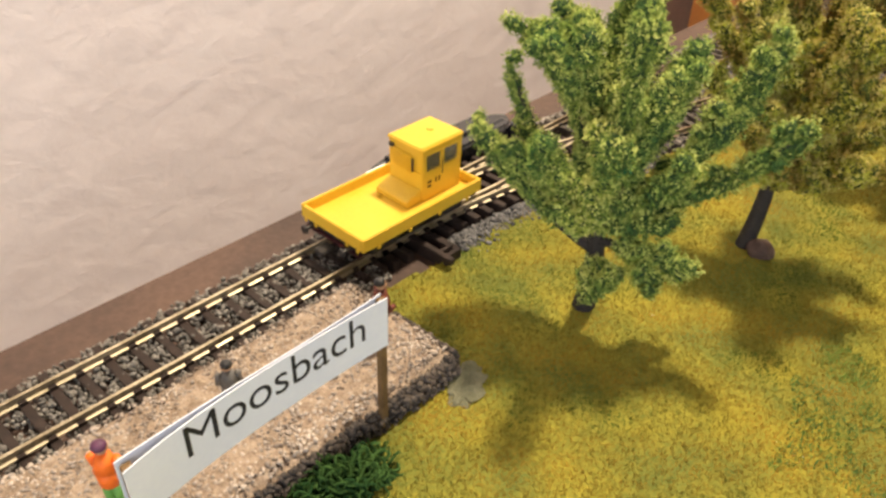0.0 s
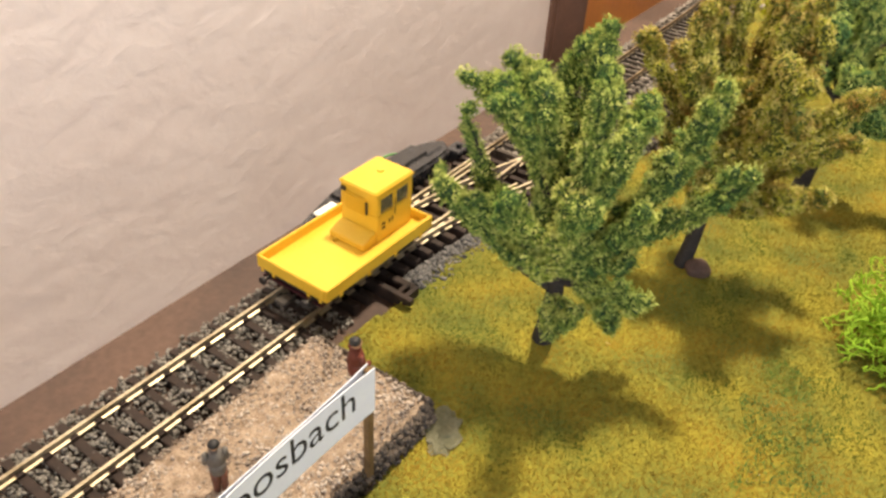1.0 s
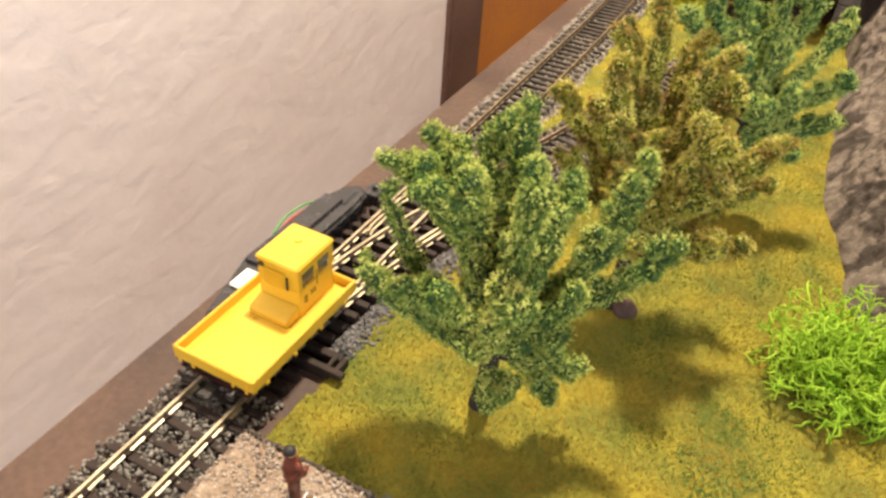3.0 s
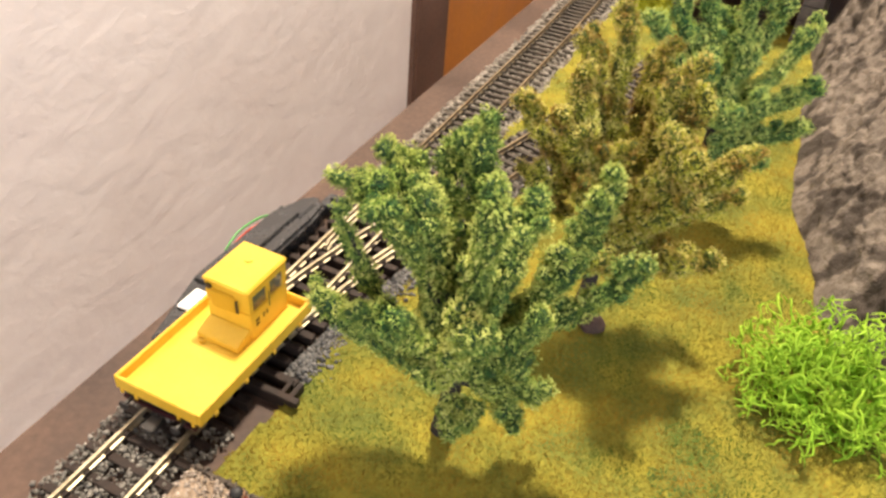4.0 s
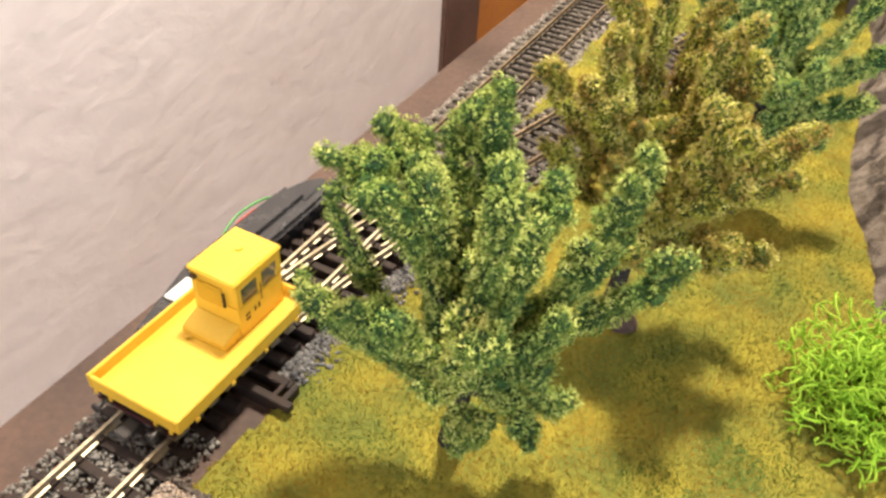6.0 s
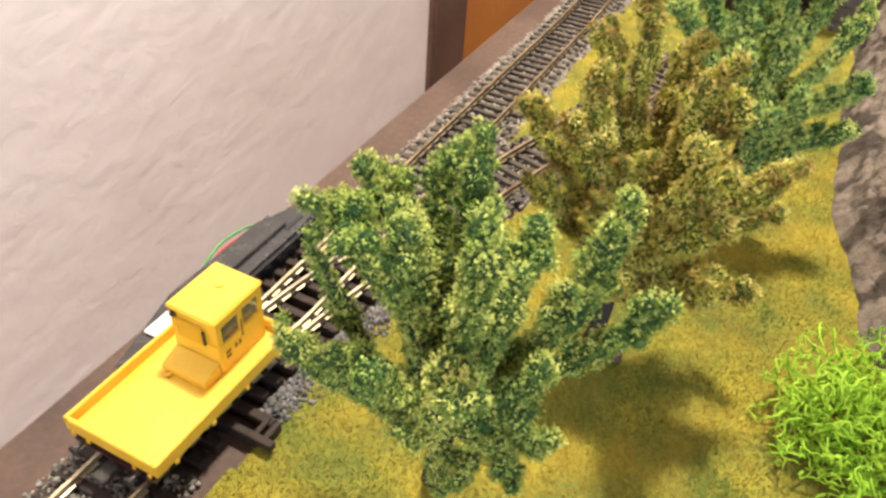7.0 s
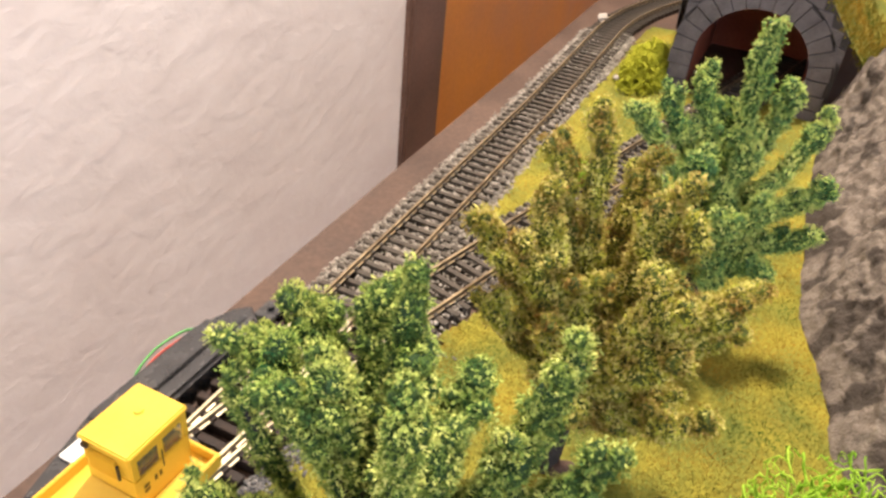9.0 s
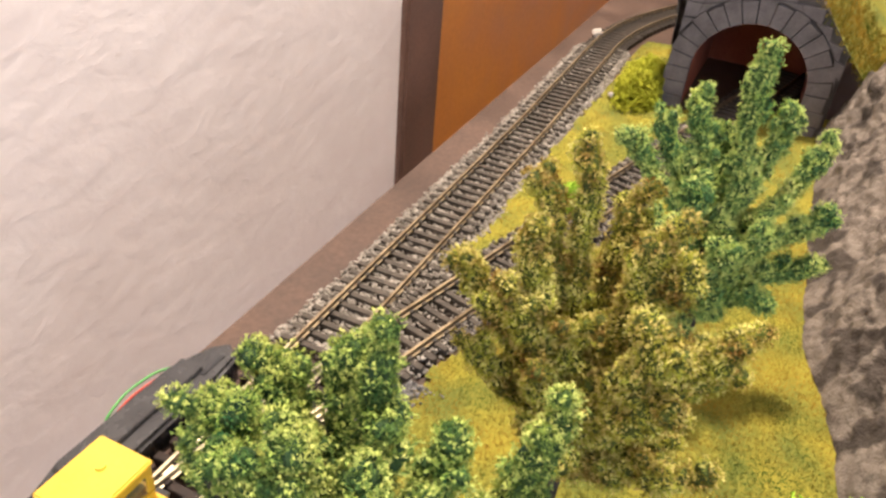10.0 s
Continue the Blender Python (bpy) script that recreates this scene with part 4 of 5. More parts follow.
def foliage(branches, cover, size):
    """Knobbly foam-clad fingers: a lumpy core under a crust of fine crumbs. Returns arrays of the crust, of the core,
    and which raised crumbs, mostly upward-facing, get the lit colour.
    """
    crust, core, tips = [], [], []
    for a, b, r, sag, stem in branches:
        n = 12
        pts = bent(a, b, sag, n)
        ln = np.linalg.norm(np.diff(pts, axis=0), axis=1).sum()
        t = np.linspace(0, 1, n)
        rise = np.clip((t - 0.15) / 0.65, 0, 1)
        rad = r * (stem + (1 - stem) * rise * rise * (3 - 2 * rise)) * (1 + 0.14 * np.sin(t * 9 + RNG.uniform(0, 6)))
        cap = np.clip((1 - t) * ln / (r * 1.1), 0, 1)
        rad = rad * np.sqrt(np.clip(1 - (1 - cap) ** 2, 0.0005, 1))
        rad[0] *= 0.05
        sides = 12
        v, f = tube_arrays(pts, rad * 0.92, sides)
        axis = np.repeat(pts, sides, axis=0)
        out = v - axis
        out /= np.linalg.norm(out, axis=1)[:, None] + 1e-9
        lump = np.array([noise.noise(Vector(q * 200.0)) + 0.9 * noise.noise(Vector(q * 520.0)) for q in v])
        v = v + out * (lump * np.repeat(rad, sides) * 0.55)[:, None]
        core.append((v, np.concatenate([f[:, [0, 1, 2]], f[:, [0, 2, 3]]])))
        m = int(cover * 2 * np.pi * r * (0.4 + 0.6 * stem) * ln / (1.2 * size * size))
        k = RNG.integers(0, len(f), m)
        u, w = RNG.uniform(0, 1, (m, 1)), RNG.uniform(0, 1, (m, 1))
        q0, q1, q2, q3 = (v[f[k, c]] for c in range(4))
        pos = (q0 * (1 - u) + q1 * u) * (1 - w) + (q3 * (1 - u) + q2 * u) * w
        nr = np.cross(q1 - q0, q3 - q0)
        nr /= np.linalg.norm(nr, axis=1)[:, None] + 1e-12
        cen = np.einsum("ij,ij->i", nr, out[f[k, 0]])
        nr = nr * np.where(cen < 0, -1, 1)[:, None]
        web = np.array([noise.noise(Vector(q * 620.0)) + 0.5 * noise.noise(Vector(q * 1500.0)) for q in pos])
        pick = RNG.uniform(0, 1, m)
        fluff = web + 0.35 * pick > 0.18
        stray = pick > 0.93
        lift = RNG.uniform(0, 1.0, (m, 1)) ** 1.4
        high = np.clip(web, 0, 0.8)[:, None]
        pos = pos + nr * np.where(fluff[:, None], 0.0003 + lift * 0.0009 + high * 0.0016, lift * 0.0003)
        # crumbs that face up turn pale sooner, as if lit from above
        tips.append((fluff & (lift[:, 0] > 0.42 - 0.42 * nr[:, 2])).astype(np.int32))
        s = RNG.uniform(0.5, 1.3, (m, 1)) * size
        thin = RNG.uniform(0.25, 0.6, (m, 1))
        e1 = RNG.normal(size=(m, 3)) + nr * np.where(stray, 2.5, 0.7)[:, None]
        e1 /= np.linalg.norm(e1, axis=1)[:, None]
        e2 = np.cross(e1, nr + RNG.normal(size=(m, 3)) * 0.5)
        e2 /= np.linalg.norm(e2, axis=1)[:, None] + 1e-9
        reach = np.where(stray, 2.2, 1.15)[:, None]
        q = np.stack([pos - e1 * s * reach - e2 * s * thin * 0.6, pos + e2 * s * thin * 1.5, pos + e1 * s * reach - e2 * s * thin * 0.6], 1).reshape(-1, 3)
        crust.append((q, np.arange(len(q)).reshape(-1, 3)))
    return merge(crust), merge(core), np.concatenate(tips)


def tree(name, base, lean, branches, leaf, inner, lit_leaf, label, trunk=0.0036, cover=2.4, size=0.00042, fill=6):
    """A model tree: dark trunk, limbs, and a crown of flock-covered branches. Tips are given from the trunk's foot."""
    root = empty(name, base)
    root_top = np.array(lean)
    pieces = [tube_arrays(bent((0, 0, -0.002), root_top, (0.0012, -0.0008, 0), 9), np.linspace(trunk, trunk * 0.62, 9), 9)]
    crown = []
    tips = np.array([q[0] for q in branches])
    inner_tips = []
    for k in range(fill):
        i, j = RNG.integers(0, len(tips), 2)
        inner_tips.append((tuple((tips[i] * 0.5 + tips[j] * 0.5 - root_top) * RNG.uniform(0.35, 0.8) + root_top), 0.0050, 0.0, 0.9))
    for (x, y, z), r, sag, start in branches + inner_tips:
        a = root_top * start
        b = np.array((x, y, z))
        bend = np.array((0, 0, sag)) + RNG.normal(0, 0.0010, 3)
        pieces.append(tube_arrays(bent(a, b * 0.9 + a * 0.1, bend, 8), np.linspace(trunk * 0.42, 0.0006, 8), 6))
        c0 = a * 0.74 + b * 0.26 + bend * 0.77
        crown.append((c0, b, r * 0.62, bend * 0.5, 0.5))
        for k in range(13):
            s = 0.36 + 0.64 * (k + RNG.uniform(0.1, 0.9)) / 13
            p = a * (1 - s) + b * s + bend * 4 * s * (1 - s)
            d = RNG.normal(size=3)
            d /= np.linalg.norm(d)
            d[2] = abs(d[2]) * 0.7 + 0.25
            fat = 0.5 + 0.5 * s
            crown.append((p, p + d * r * RNG.uniform(0.7, 1.5) * fat, r * RNG.uniform(0.34, 0.58) * fat, (0, 0, 0), 0.6))
    tv, tf = merge(pieces)
    part("trunk", array_mesh("trunk", tv, tf), BARK, root, "dark brown bare trunk and limbs")
    (cv, cf), (kv, kf), lit_crumbs = foliage(crown, cover, size)
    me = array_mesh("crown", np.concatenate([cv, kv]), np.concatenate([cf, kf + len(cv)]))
    # slot 0 plain crust, 1 core with shade in its colour, 2 lit tips
    me.polygons.foreach_set("material_index", np.concatenate([lit_crumbs * 2, np.ones(len(kf), np.int32)]))
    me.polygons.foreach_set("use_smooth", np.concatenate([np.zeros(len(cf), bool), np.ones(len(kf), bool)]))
    part("crown", me, [leaf, inner, lit_leaf], root)
    return tagged(root, label, "tree", "model trees")


T1 = (0.0, -0.0765)
tree("broadleaf_tree", (*T1, BZ + 0.001), (-0.0060, -0.0035, 0.036), [
    ((-0.0050, 0.0325, 0.071), 0.0034, -0.015, 0.75), ((-0.021, 0.0285, 0.059), 0.0042, -0.004, 0.7), ((-0.001, 0.0300, 0.078), 0.0058, 0.013, 1.0), ((-0.009, 0.0195, 0.079), 0.0052, 0.012, 1.0),
    ((0.014, 0.0265, 0.08), 0.0054, 0.010, 1.0), ((0.019, 0.0135, 0.086), 0.0042, 0.0, 1.0), ((-0.006, 0.0095, 0.087), 0.0054, 0.006, 1.0), ((0.013, 0.0015, 0.098), 0.0058, 0.0, 1.0),
    ((-0.018, -0.0135, 0.097), 0.0052, 0.003, 1.0), ((0.026, -0.0295, 0.087), 0.0052, -0.005, 1.0), ((0.02, -0.0435, 0.068), 0.0046, -0.004, 0.9), ((-0.0205, -0.0045, 0.043), 0.0042, 0.003, 0.8),
    ((0.008, -0.0265, 0.0215), 0.0046, 0.004, 0.8), ((-0.004, -0.0235, 0.0215), 0.0046, 0.004, 0.8), ((-0.008, -0.0115, 0.0175), 0.0046, 0.002, 0.6), ((-0.023, 0.0075, 0.059), 0.0056, 0.0, 0.9),
    ((-0.026, -0.0165, 0.072), 0.0058, 0.0, 0.9), ((0.008, -0.0155, 0.082), 0.0052, 0.0, 1.0), ((0.004, 0.0105, 0.07), 0.0054, 0.0, 1.0), ((-0.003, -0.0245, 0.058), 0.005, 0.0, 0.9), ((-0.0100, -0.0070, 0.0130), 0.0042, 0.002, 0.55), ((0.0140, -0.0275, 0.070), 0.0052, 0.0, 0.95), ((0.004, -0.005, 0.086), 0.0056, 0.0, 1.0), ((0.013, -0.013, 0.076), 0.0058, 0.0, 1.0), ((-0.003, -0.014, 0.078), 0.0054, 0.0, 1.0)], LEAF_GREEN, SHADED_INNER_GREEN, LIT_TIP_GREEN, "green model tree with knobbly foam-covered branches on the grass", fill=12, size=0.00039)
T2 = (0.0665, -0.097)
tree("broadleaf_tree", (*T2, BZ + 0.001), (-0.0005, -0.0020, 0.040), [
    ((-0.0065, 0.017, 0.079), 0.0052, 0.0, 1.0), ((0.0175, 0.019, 0.096), 0.005, 0.0, 1.0), ((0.0165, 0.008, 0.107), 0.0046, 0.0, 1.0), ((0.0225, -0.003, 0.094), 0.005, 0.0, 1.0),
    ((0.0035, -0.013, 0.098), 0.0054, 0.0, 1.0), ((0.0025, -0.021, 0.093), 0.0052, 0.0, 1.0), ((0.0085, -0.036, 0.074), 0.0058, 0.0, 0.9), ((-0.0155, -0.02, 0.084), 0.0064, 0.0, 1.0),
    ((-0.0185, -0.024, 0.072), 0.0068, 0.0, 0.9), ((-0.0095, -0.032, 0.045), 0.0066, 0.0, 0.8), ((0.0035, 0.017, 0.09), 0.0054, 0.0, 1.0), ((0.0275, 0.009, 0.072), 0.0052, 0.0, 0.9),
    ((-0.0005, 0.03, 0.08), 0.0048, 0.0, 1.0), ((-0.0065, 0.023, 0.058), 0.0048, 0.0, 0.9), ((0.0275, -0.017, 0.07), 0.0066, 0.0, 0.9), ((-0.0125, 0.007, 0.06), 0.005, 0.0, 0.9),
    ((0.0235, -0.033, 0.055), 0.0064, 0.0, 0.8), ((-0.0085, -0.015, 0.038), 0.0056, 0.002, 0.6), ((0.0055, -0.023, 0.036), 0.0056, 0.002, 0.6), ((-0.0165, -0.001, 0.042), 0.005, 0.0, 0.6), ((-0.0140, -0.0080, 0.040), 0.0048, 0.0, 0.7), ((-0.0100, -0.0200, 0.037), 0.0048, 0.0, 0.7), ((-0.0190, 0.0030, 0.050), 0.0046, 0.0, 0.8)], LEAF_OLIVE, SHADED_INNER_OLIVE, LIT_TIP_OLIVE, "olive and rust coloured model tree with foam-covered branches", trunk=0.0031, fill=16)
T3 = (0.150, -0.1165)
tree("broadleaf_tree", (*T3, BZ + 0.001), (0.004, -0.002, 0.046), [
    ((0.000, 0.033, 0.083), 0.0048, 0.0, 1.0), ((0.005, 0.024, 0.088), 0.0048, 0.0, 1.0), ((0.015, 0.001, 0.109), 0.0052, 0.0, 1.0), ((0.018, -0.012, 0.096), 0.0050, 0.0, 1.0),
    ((0.020, -0.025, 0.085), 0.0050, 0.0, 1.0), ((0.018, -0.032, 0.063), 0.0056, 0.0, 0.9), ((0.010, -0.033, 0.049), 0.0054, 0.0, 0.8), ((0.000, -0.024, 0.036), 0.0052, 0.0, 0.8),
    ((0.015, 0.017, 0.094), 0.0048, 0.0, 1.0), ((0.020, 0.006, 0.082), 0.0054, 0.0, 1.0), ((0.000, 0.010, 0.070), 0.0056, 0.0, 0.9), ((0.005, -0.004, 0.078), 0.0056, 0.0, 1.0),
    ((0.000, -0.016, 0.062), 0.0056, 0.0, 0.9), ((-0.012, 0.016, 0.060), 0.0052, 0.0, 0.9), ((-0.014, -0.006, 0.058), 0.0052, 0.0, 0.9), ((-0.006, -0.008, 0.030), 0.0052, 0.0, 0.6), ((-0.004, 0.008, 0.034), 0.0050, 0.0, 0.6), ((-0.010, 0.000, 0.022), 0.0050, 0.0, 0.5), ((0.010, -0.014, 0.030), 0.0052, 0.0, 0.6)], LEAF_FRESH, SHADED_INNER_GREEN, LIT_TIP_FRESH, "fresh green model tree with foam-covered branches", fill=11)

bm = bmesh.new()
bmesh.ops.create_icosphere(bm, subdivisions=2, radius=0.0009)
ob = part("pink_bead", bm, DOLL["skin"])
ob.matrix_world = pose(0.0600, -0.0810, 0.0775)
tagged(ob, "tiny pale pink bead caught in an olive tree", "bead")
bm = bmesh.new()
bmesh.ops.create_icosphere(bm, subdivisions=3, radius=0.0046)
for q in bm.verts:
    q.co *= 1 + 0.25 * noise.noise(q.co * 260)
    q.co.z *= 0.85
ob = part("clay_mound", bm, CLAY)
ob.matrix_world = pose(T2[0] - 0.0005, T2[1] - 0.0065, BZ + 0.0032)
tagged(ob, "brown lump of clay at the foot of a tree", "clay")

# ---- lichen bushes and moss ----


def strands(centre, size, n, steps, step, radius, wild, lowest, forks=0):
    pieces = []
    for _ in range(n):
        d = RNG.normal(size=3)
        d[2] = abs(d[2])
        d /= np.linalg.norm(d)
        p = np.array(centre) + d * np.array(size) * RNG.uniform(0.05, 0.85)
        jobs = [(p, d, steps, radius * RNG.uniform(0.75, 1.3))]
        while jobs:
            p, d, left, r = jobs.pop()
            path = [p]
            for k in range(left):
                d = d + RNG.normal(size=3) * wild
                out = (p - np.array(centre)) / np.array(size)
                if (out ** 2).sum() > 1:
                    d = d - out * 0.8
                d /= np.linalg.norm(d)
                p = p + d * step
                p[2] = max(p[2], lowest + radius)
                path.append(p)
                if forks and k and left - k > 2 and RNG.uniform() < forks:
                    jobs.append((p, d + RNG.normal(size=3) * 0.9, left - k - 1, r * 0.72))
            pieces.append(tube_arrays(np.array(path), r * np.linspace(1, 0.5, len(path)), 4))
    return array_mesh("strands", *merge(pieces))


def tangle(name, centre, size, n, steps, step, radius, material, label, category="bush", wild=0.75, lowest=BZ):
    return tagged(part(name, strands(centre, size, n, steps, step, radius, wild, lowest), material), label, category)


bush = empty("lichen_bush", (0.069, -0.178, BZ))
for k in range(9):
    a = 2 * math.pi * k / 8
    c, sz = ((math.cos(a) * 0.0155, math.sin(a) * 0.0165, 0.004), (0.0150, 0.0150, 0.029)) if k else ((0, 0, 0.008), (0.017, 0.017, 0.037))
    part("sprig", strands(c, sz, 60, 7, 0.0017, 0.00045, 0.55, 0.0, 0.34), LICHEN, bush)
tagged(bush, "bright lime green lichen bush on the grass", "bush")
tangle("moss_bush", (0.392, -0.047, -0.004), (0.040, 0.014, 0.022), 2200, 6, 0.0021, 0.00045, YELLOWMOSS, "yellow green feathery moss bush beside the far track", wild=0.3)
tangle("dark_moss", (-0.098, -0.0765, -0.003), (0.020, 0.008, 0.0085), 700, 6, 0.0013, 0.00045, DARKMOSS, "dark green moss at the foot of the platform", "moss")
tangle("bright_moss", (0.232, -0.052, -0.001), (0.008, 0.005, 0.012), 260, 6, 0.0014, 0.0005, LICHEN, "small bright green moss tuft beside the track", "moss")
bm = bmesh.new()
bmesh.ops.create_icosphere(bm, subdivisions=4, radius=1)
for q in bm.verts:
    q.co = Vector((q.co.x * 0.0075, q.co.y * 0.0046, q.co.z * 0.0010)) * (1 + 0.45 * noise.noise(q.co * 2.2))
ob = part("filler_patch", bm, SLAB)
ob.matrix_world = pose(-0.0505, -0.0745, -0.0016, 0, 0, 25)
tagged(ob, "pale gritty patch of filler in the grass", "filler")


def pebble(place, s, label):
    bm = bmesh.new()
    bmesh.ops.create_icosphere(bm, subdivisions=2, radius=1)
    for q in bm.verts:
        q.co = q.co * (1 + 0.4 * noise.noise(q.co * 1.7 + Vector(place) * 100))
        q.co = Vector((q.co.x * s[0], q.co.y * s[1], q.co.z * s[2]))
    o = part("pale_stone", bm, PALE)
    o.matrix_world = pose(*place, 0, 0, 30)
    return tagged(o, label, "stone", "pale stones")


pebble((0.478, 0.007, 0.002), (0.0065, 0.0042, 0.0030), "pale cork lump on the far rail")
pebble((0.372, -0.033, 0.0008), (0.0028, 0.0020, 0.0016), "white pebble on the grass")

# ---- hill, rock face and tunnel ----
hill = empty("hill", (0, 0, BZ))
FOOT = [(0.03, -0.310), (0.052, -0.245), (0.078, -0.203), (0.098, -0.182), (0.115, -0.1735), (0.136, -0.1705), (0.16, -0.1645), (0.187, -0.158), (0.212, -0.156), (0.25, -0.155), (0.3, -0.152), (0.345, -0.153), (0.386, -0.149)]


def resample(points, n):
    q = np.array(points)
    s = np.concatenate([[0], np.cumsum(np.linalg.norm(np.diff(q, axis=0), axis=1))])
    t = np.linspace(0, s[-1], n)
    return np.stack([np.interp(t, s, q[:, k]) for k in range(2)], 1)


def slope_mesh(foot, n, profile, rough, freq, steep=None):
    """A strip that climbs from a foot line; profile: pairs of outward and up; steep draws the far end upright."""
    p = resample(foot, n)
    d = np.gradient(p, axis=0)
    d /= np.linalg.norm(d, axis=1)[:, None]
    for _ in range(12):
        d[1:-1] = (d[:-2] + d[1:-1] + d[2:]) / 3
    nr = np.stack([d[:, 1], -d[:, 0]], 1)
    prof = resample(profile, 90)
    v = []
    for o, z in prof:
        for k in range(n):
            w = o * (1 - steep * min(1.0, max(0.0, (p[k, 0] - 0.28) / 0.09))) if steep else o
            q = Vector((p[k, 0] + nr[k, 0] * w, p[k, 1] + nr[k, 1] * w, z))
            qs = Vector((q.x, q.y, q.z * 0.8))
            crag = noise.noise(qs * freq) + 0.7 * abs(noise.noise(qs * freq * 2.6)) + 0.45 * noise.noise(qs * freq * 5) + 0.3 * abs(noise.noise(qs * freq * 11))
            g = rough * crag * min(1.0, 0.15 + z / 0.02)
            v.append((q.x - nr[k, 0] * g * 0.6, q.y - nr[k, 1] * g * 0.6, z + g * 0.8))
    f = []
    for j in range(89):
        for k in range(n - 1):
            a = j * n + k
            f.append((a, a + 1, a + n + 1, a + n))
    return array_mesh("slope", v, f)


part("rock_face", slope_mesh(FOOT, 420, [(0.0, -0.001), (0.006, 0.008), (0.018, 0.026), (0.032, 0.044), (0.046, 0.062), (0.056, 0.072)], 0.0040, 62, 0.45), ROCK, hill, "rough grey plaster rock face")
top_me = slope_mesh(FOOT, 150, [(0.053, 0.0695), (0.075, 0.084), (0.13, 0.103), (0.25, 0.113)], 0.0030, 40, 0.3)
part("hilltop", top_me, SOIL, hill, "yellow green grassy hilltop")
cap = [(x, y, 0.079 - BZ + 0.004 * noise.noise(Vector((x * 30, y * 30, 1))) + 0.14 * max(0, x - 0.40) * max(0, min(1, (-0.060 - y) / 0.03)) - 0.5 * max(0, y + 0.075) - 1.1 * max(0, min(0.05, -0.124 - y))) for y in np.linspace(-0.205, -0.056, 40) for x in np.linspace(0.388, 0.75, 60)]
part("grassy_cap", array_mesh("cap", cap, [(j * 60 + i, j * 60 + i + 1, j * 60 + i + 61, j * 60 + i + 60) for j in range(39) for i in range(59)]), SOIL, hill, "yellow green grass above the tunnel")
part("flank", slope_mesh([(0.75, -0.045), (0.60, -0.050), (0.50, -0.056), (0.389, -0.0615)], 90, [(0.0, 0.0), (0.002, 0.03), (0.006, 0.070), (0.012, 0.078)], 0.003, 60), ROCK, hill, "rough grey rock flank")
tagged(hill, "rocky model hill with a grassy top beside the tracks", "hill")


def hill_blades(n):
    v = np.array([q.co[:] for q in top_me.vertices])
    pick = v[RNG.integers(0, len(v), n)] + RNG.normal(0, 0.0012, (n, 3)) * (1, 1, 0.2)
    c = np.array(cap)
    c = c[c[:, 0] < 0.48]
    pick2 = c[RNG.integers(0, len(c), n // 2)] + RNG.normal(0, 0.002, (n // 2, 3)) * (1, 1, 0.1)
    b = np.concatenate([pick, pick2])
    m = len(b)
    tip = RNG.normal(size=(m, 3)) * 0.0014 + (0, 0, 0.0020)
    sd = RNG.normal(size=(m, 3)) * 0.0002
    q = np.stack([b - sd, b + sd, b + tip + sd * 0.4, b + tip - sd * 0.4], 1).reshape(-1, 3)
    return array_mesh("tufts", q, np.arange(len(q)).reshape(-1, 4))


tagged(part("tufts", hill_blades(40000), GRASS, hill, "short yellow green grass tufts"), kind="stuff")

PXF, PCY, PR, PSPR = 0.386, -0.1045, 0.0325, 0.0225
portal = empty("tunnel_portal", (PXF, PCY, BZ))
S0 = PSPR - BZ


def arch(r, lo=0.0, n=24):
    return [(r, lo)] + [(r * math.cos(a), S0 + r * math.sin(a)) for a in np.linspace(0, math.pi, n)] + [(-r, lo)]


bm = bmesh.new()
HW0, HW1, HT = -0.0475, 0.0430, 0.086
inner = arch(PR + 0.0005)
outer = [(HW1, 0.0)] + [(HW1, S0)] + [(max(HW0, min(HW1, 0.075 * math.cos(a))), min(HT, S0 + 0.105 * math.sin(a), HT + 1.15 * min(0.0, max(HW0, 0.075 * math.cos(a)) + 0.018))) for a in np.linspace(0, math.pi, 24)][1:-1] + [(HW0, S0)] + [(HW0, 0.0)]
ia = [[bm.verts.new((x, u, w)) for u, w in inner] for x in (0.0015, 0.010)]
oa = [[bm.verts.new((x, u, w)) for u, w in outer] for x in (0.0015, 0.010)]
for k in range(len(inner) - 1):
    bm.faces.new((ia[0][k], ia[0][k + 1], oa[0][k + 1], oa[0][k]))
    bm.faces.new((ia[1][k], oa[1][k], oa[1][k + 1], ia[1][k + 1]))
    bm.faces.new((ia[0][k], ia[1][k], ia[1][k + 1], ia[0][k + 1]))
    bm.faces.new((oa[0][k], oa[0][k + 1], oa[1][k + 1], oa[1][k]))
bmesh.ops.recalc_face_normals(bm, faces=bm.faces[:])
part("facing", bm, MORTAR, portal, "dark joints of the portal wall")
NV = 15
for k in range(NV):
    a0, a1 = math.pi * (k + 0.04) / NV, math.pi * (k + 0.96) / NV
    r0, r1 = PR, PR + 0.0125 + 0.0012 * (k % 2)
    pts = [(r * math.cos(a), S0 + r * math.sin(a)) for r, a in ((r0, a0), (r1, a0), (r1, (a0 + a1) / 2), (r1, a1), (r0, a1), (r0, (a0 + a1) / 2))]
    part("arch_stone", prism(bmesh.new(), pts, "x", -0.0006, 0.0060), PORTAL, portal)
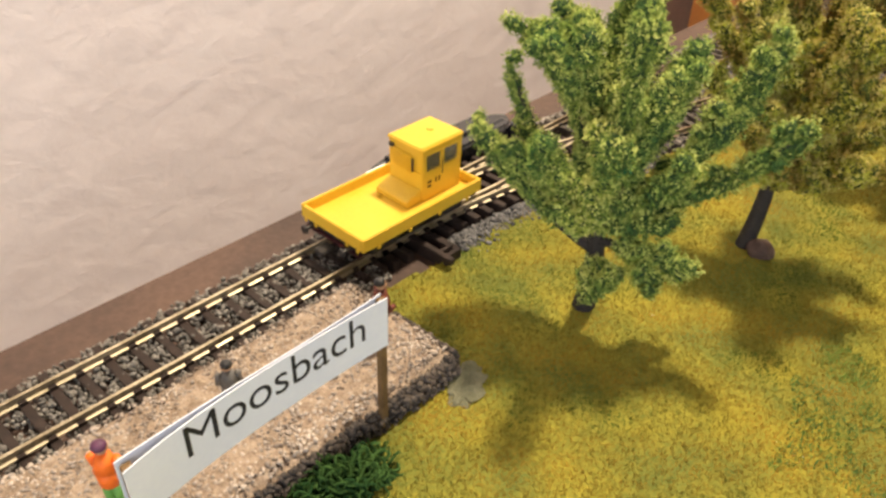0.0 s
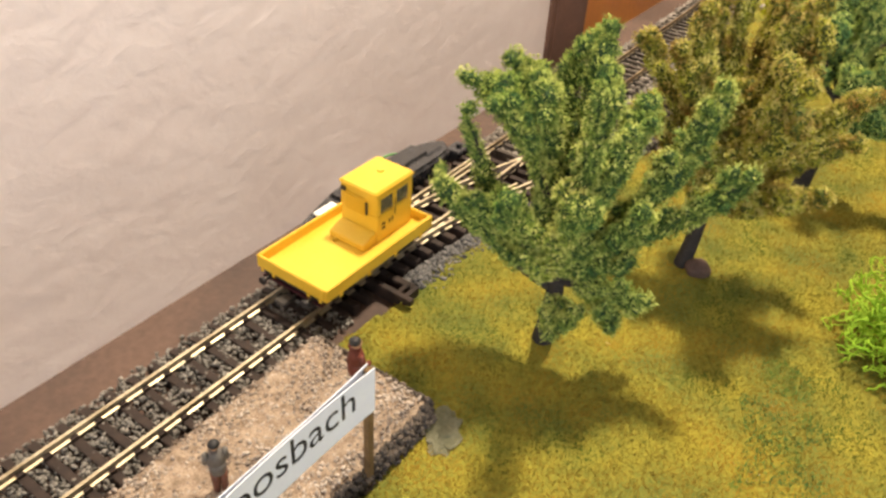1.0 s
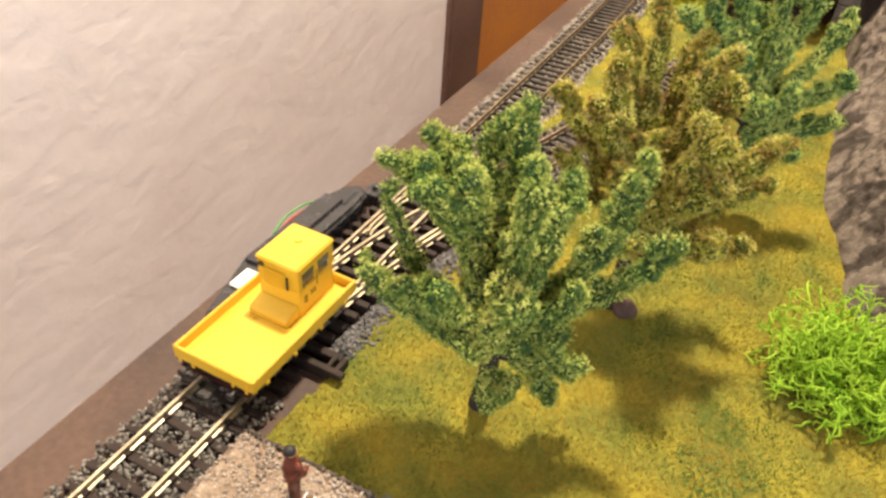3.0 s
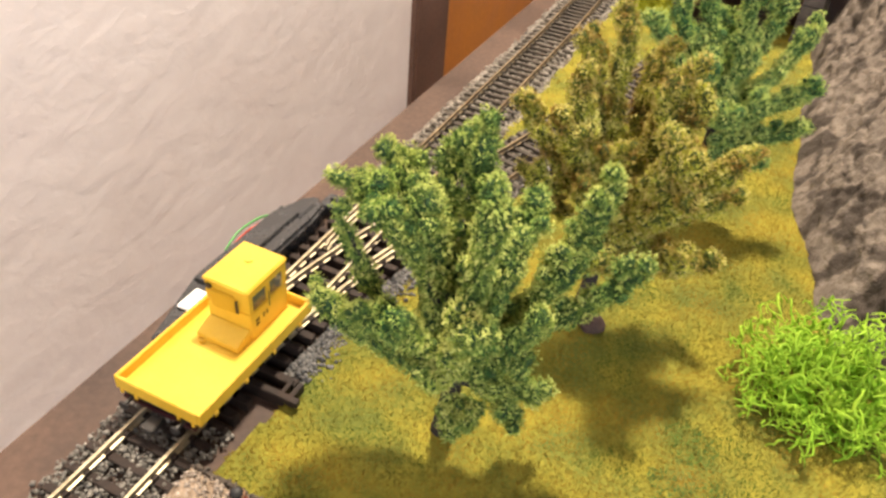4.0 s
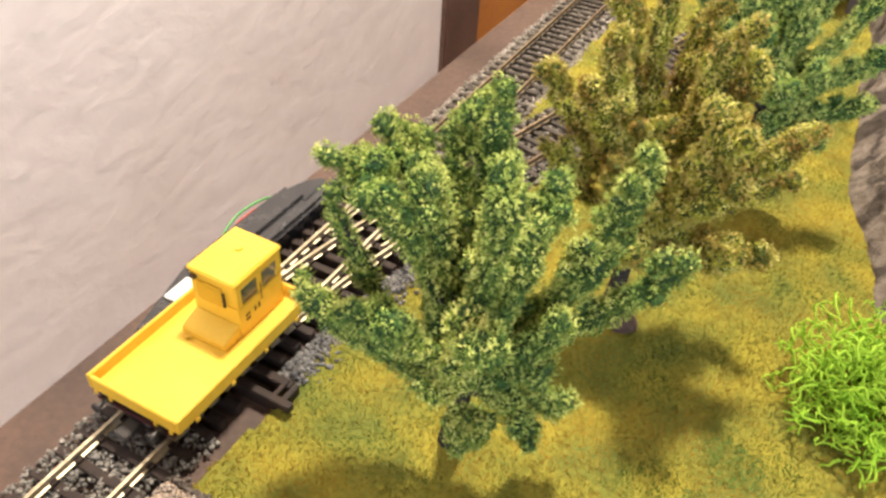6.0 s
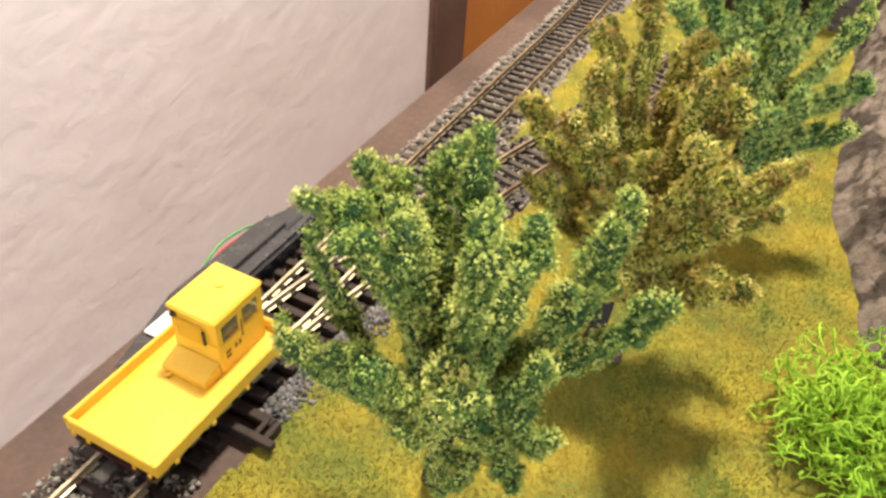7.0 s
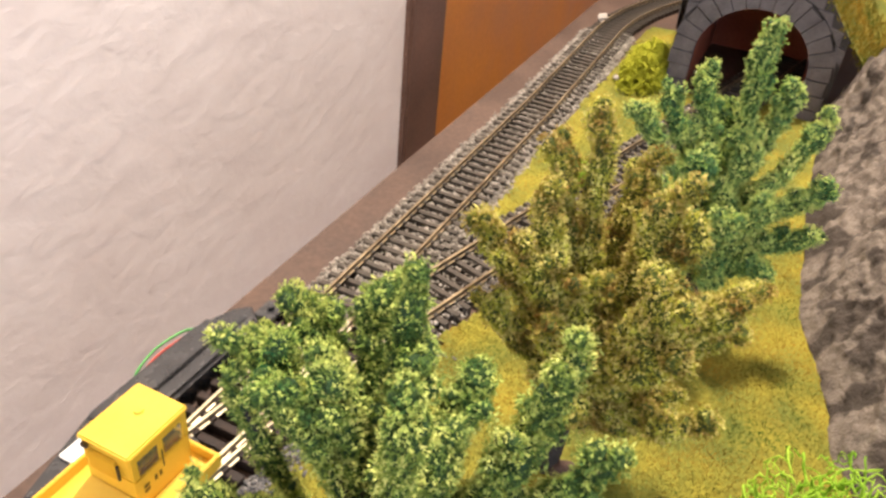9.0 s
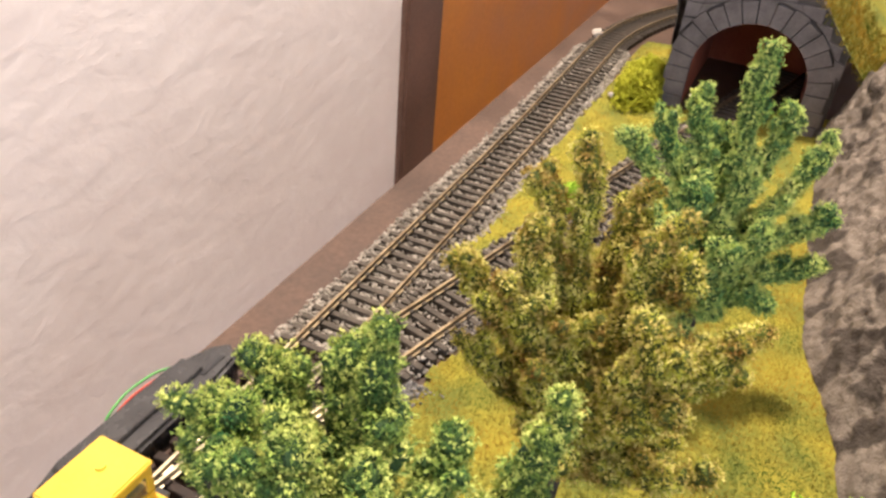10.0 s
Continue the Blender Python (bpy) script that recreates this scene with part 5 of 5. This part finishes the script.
for s in (-1, 1):
    for k in range(3):
        w = 0.0118 + 0.0014 * ((k + (s > 0)) % 2)
        u0, u1 = sorted((s * PR, s * (PR + w)))
        part("jamb_stone", boxes((-0.0006, 0.006, u0, u1, 0.0002 + k * S0 / 3, (k + 1) * S0 / 3 - 0.0004)), PORTAL, portal)
rowh = 0.0092
for j in range(9):
    z0, z1 = j * rowh + 0.0003, (j + 1) * rowh - 0.0003
    u = HW0 + (0.004 if j % 2 else 0.0)
    while u < HW1 - 0.002:
        w = 0.0115 * RNG.uniform(0.8, 1.25)
        ua, ub = max(u, HW0) + 0.0003, min(u + w, HW1) - 0.0003
        corners = [(q, min(z, HT + 1.15 * min(0.0, q + 0.018) - 0.0006)) for q, z in ((ua, z0), (ub, z0), (ub, z1), (ua, z1))]
        ring_r = PR + 0.0142
        for k, (q, z) in enumerate(corners):
            far = math.hypot(q, max(z - S0, 0.0))
            if far < ring_r:
                corners[k] = (q * ring_r / far, S0 + (z - S0) * ring_r / far if z > S0 else z)
        x0_ = sum(corners[k][0] * corners[(k + 1) % 4][1] - corners[(k + 1) % 4][0] * corners[k][1] for k in range(4)) / 2
        spots = [((corners[k][0] + corners[m_][0]) / 2, (corners[k][1] + corners[m_][1]) / 2) for k in range(4) for m_ in range(k)]
        clear = min(math.hypot(q, max(z - S0, 0.0)) for q, z in spots) > PR + 0.0105
        if clear and x0_ > 8e-6 and all(HW0 <= c[0] <= HW1 for c in corners) and min(corners[2][1] - corners[1][1], corners[3][1] - corners[0][1]) > 0.0006:
            part("wall_stone", prism(bmesh.new(), corners, "x", -0.0002 + RNG.uniform(-0.0002, 0.0003), 0.005), PORTAL, portal)
        u += w
tagged(portal, "dark grey stone tunnel portal with an arched opening", "tunnel portal")
lin = bmesh.new()
ring = [[lin.verts.new((x, u, w)) for u, w in arch(PR + 0.0006)] for x in (0.0101, 0.11)]
for k in range(len(ring[0]) - 1):
    lin.faces.new((ring[0][k], ring[0][k + 1], ring[1][k + 1], ring[1][k]))
lin.faces.new(ring[1])
ob = part("lining", lin, LINING, portal, "reddish brown inner wall of the tunnel")
sol = ob.modifiers.new("thickness", "SOLIDIFY")
sol.thickness = 0.002
sol.offset = 1
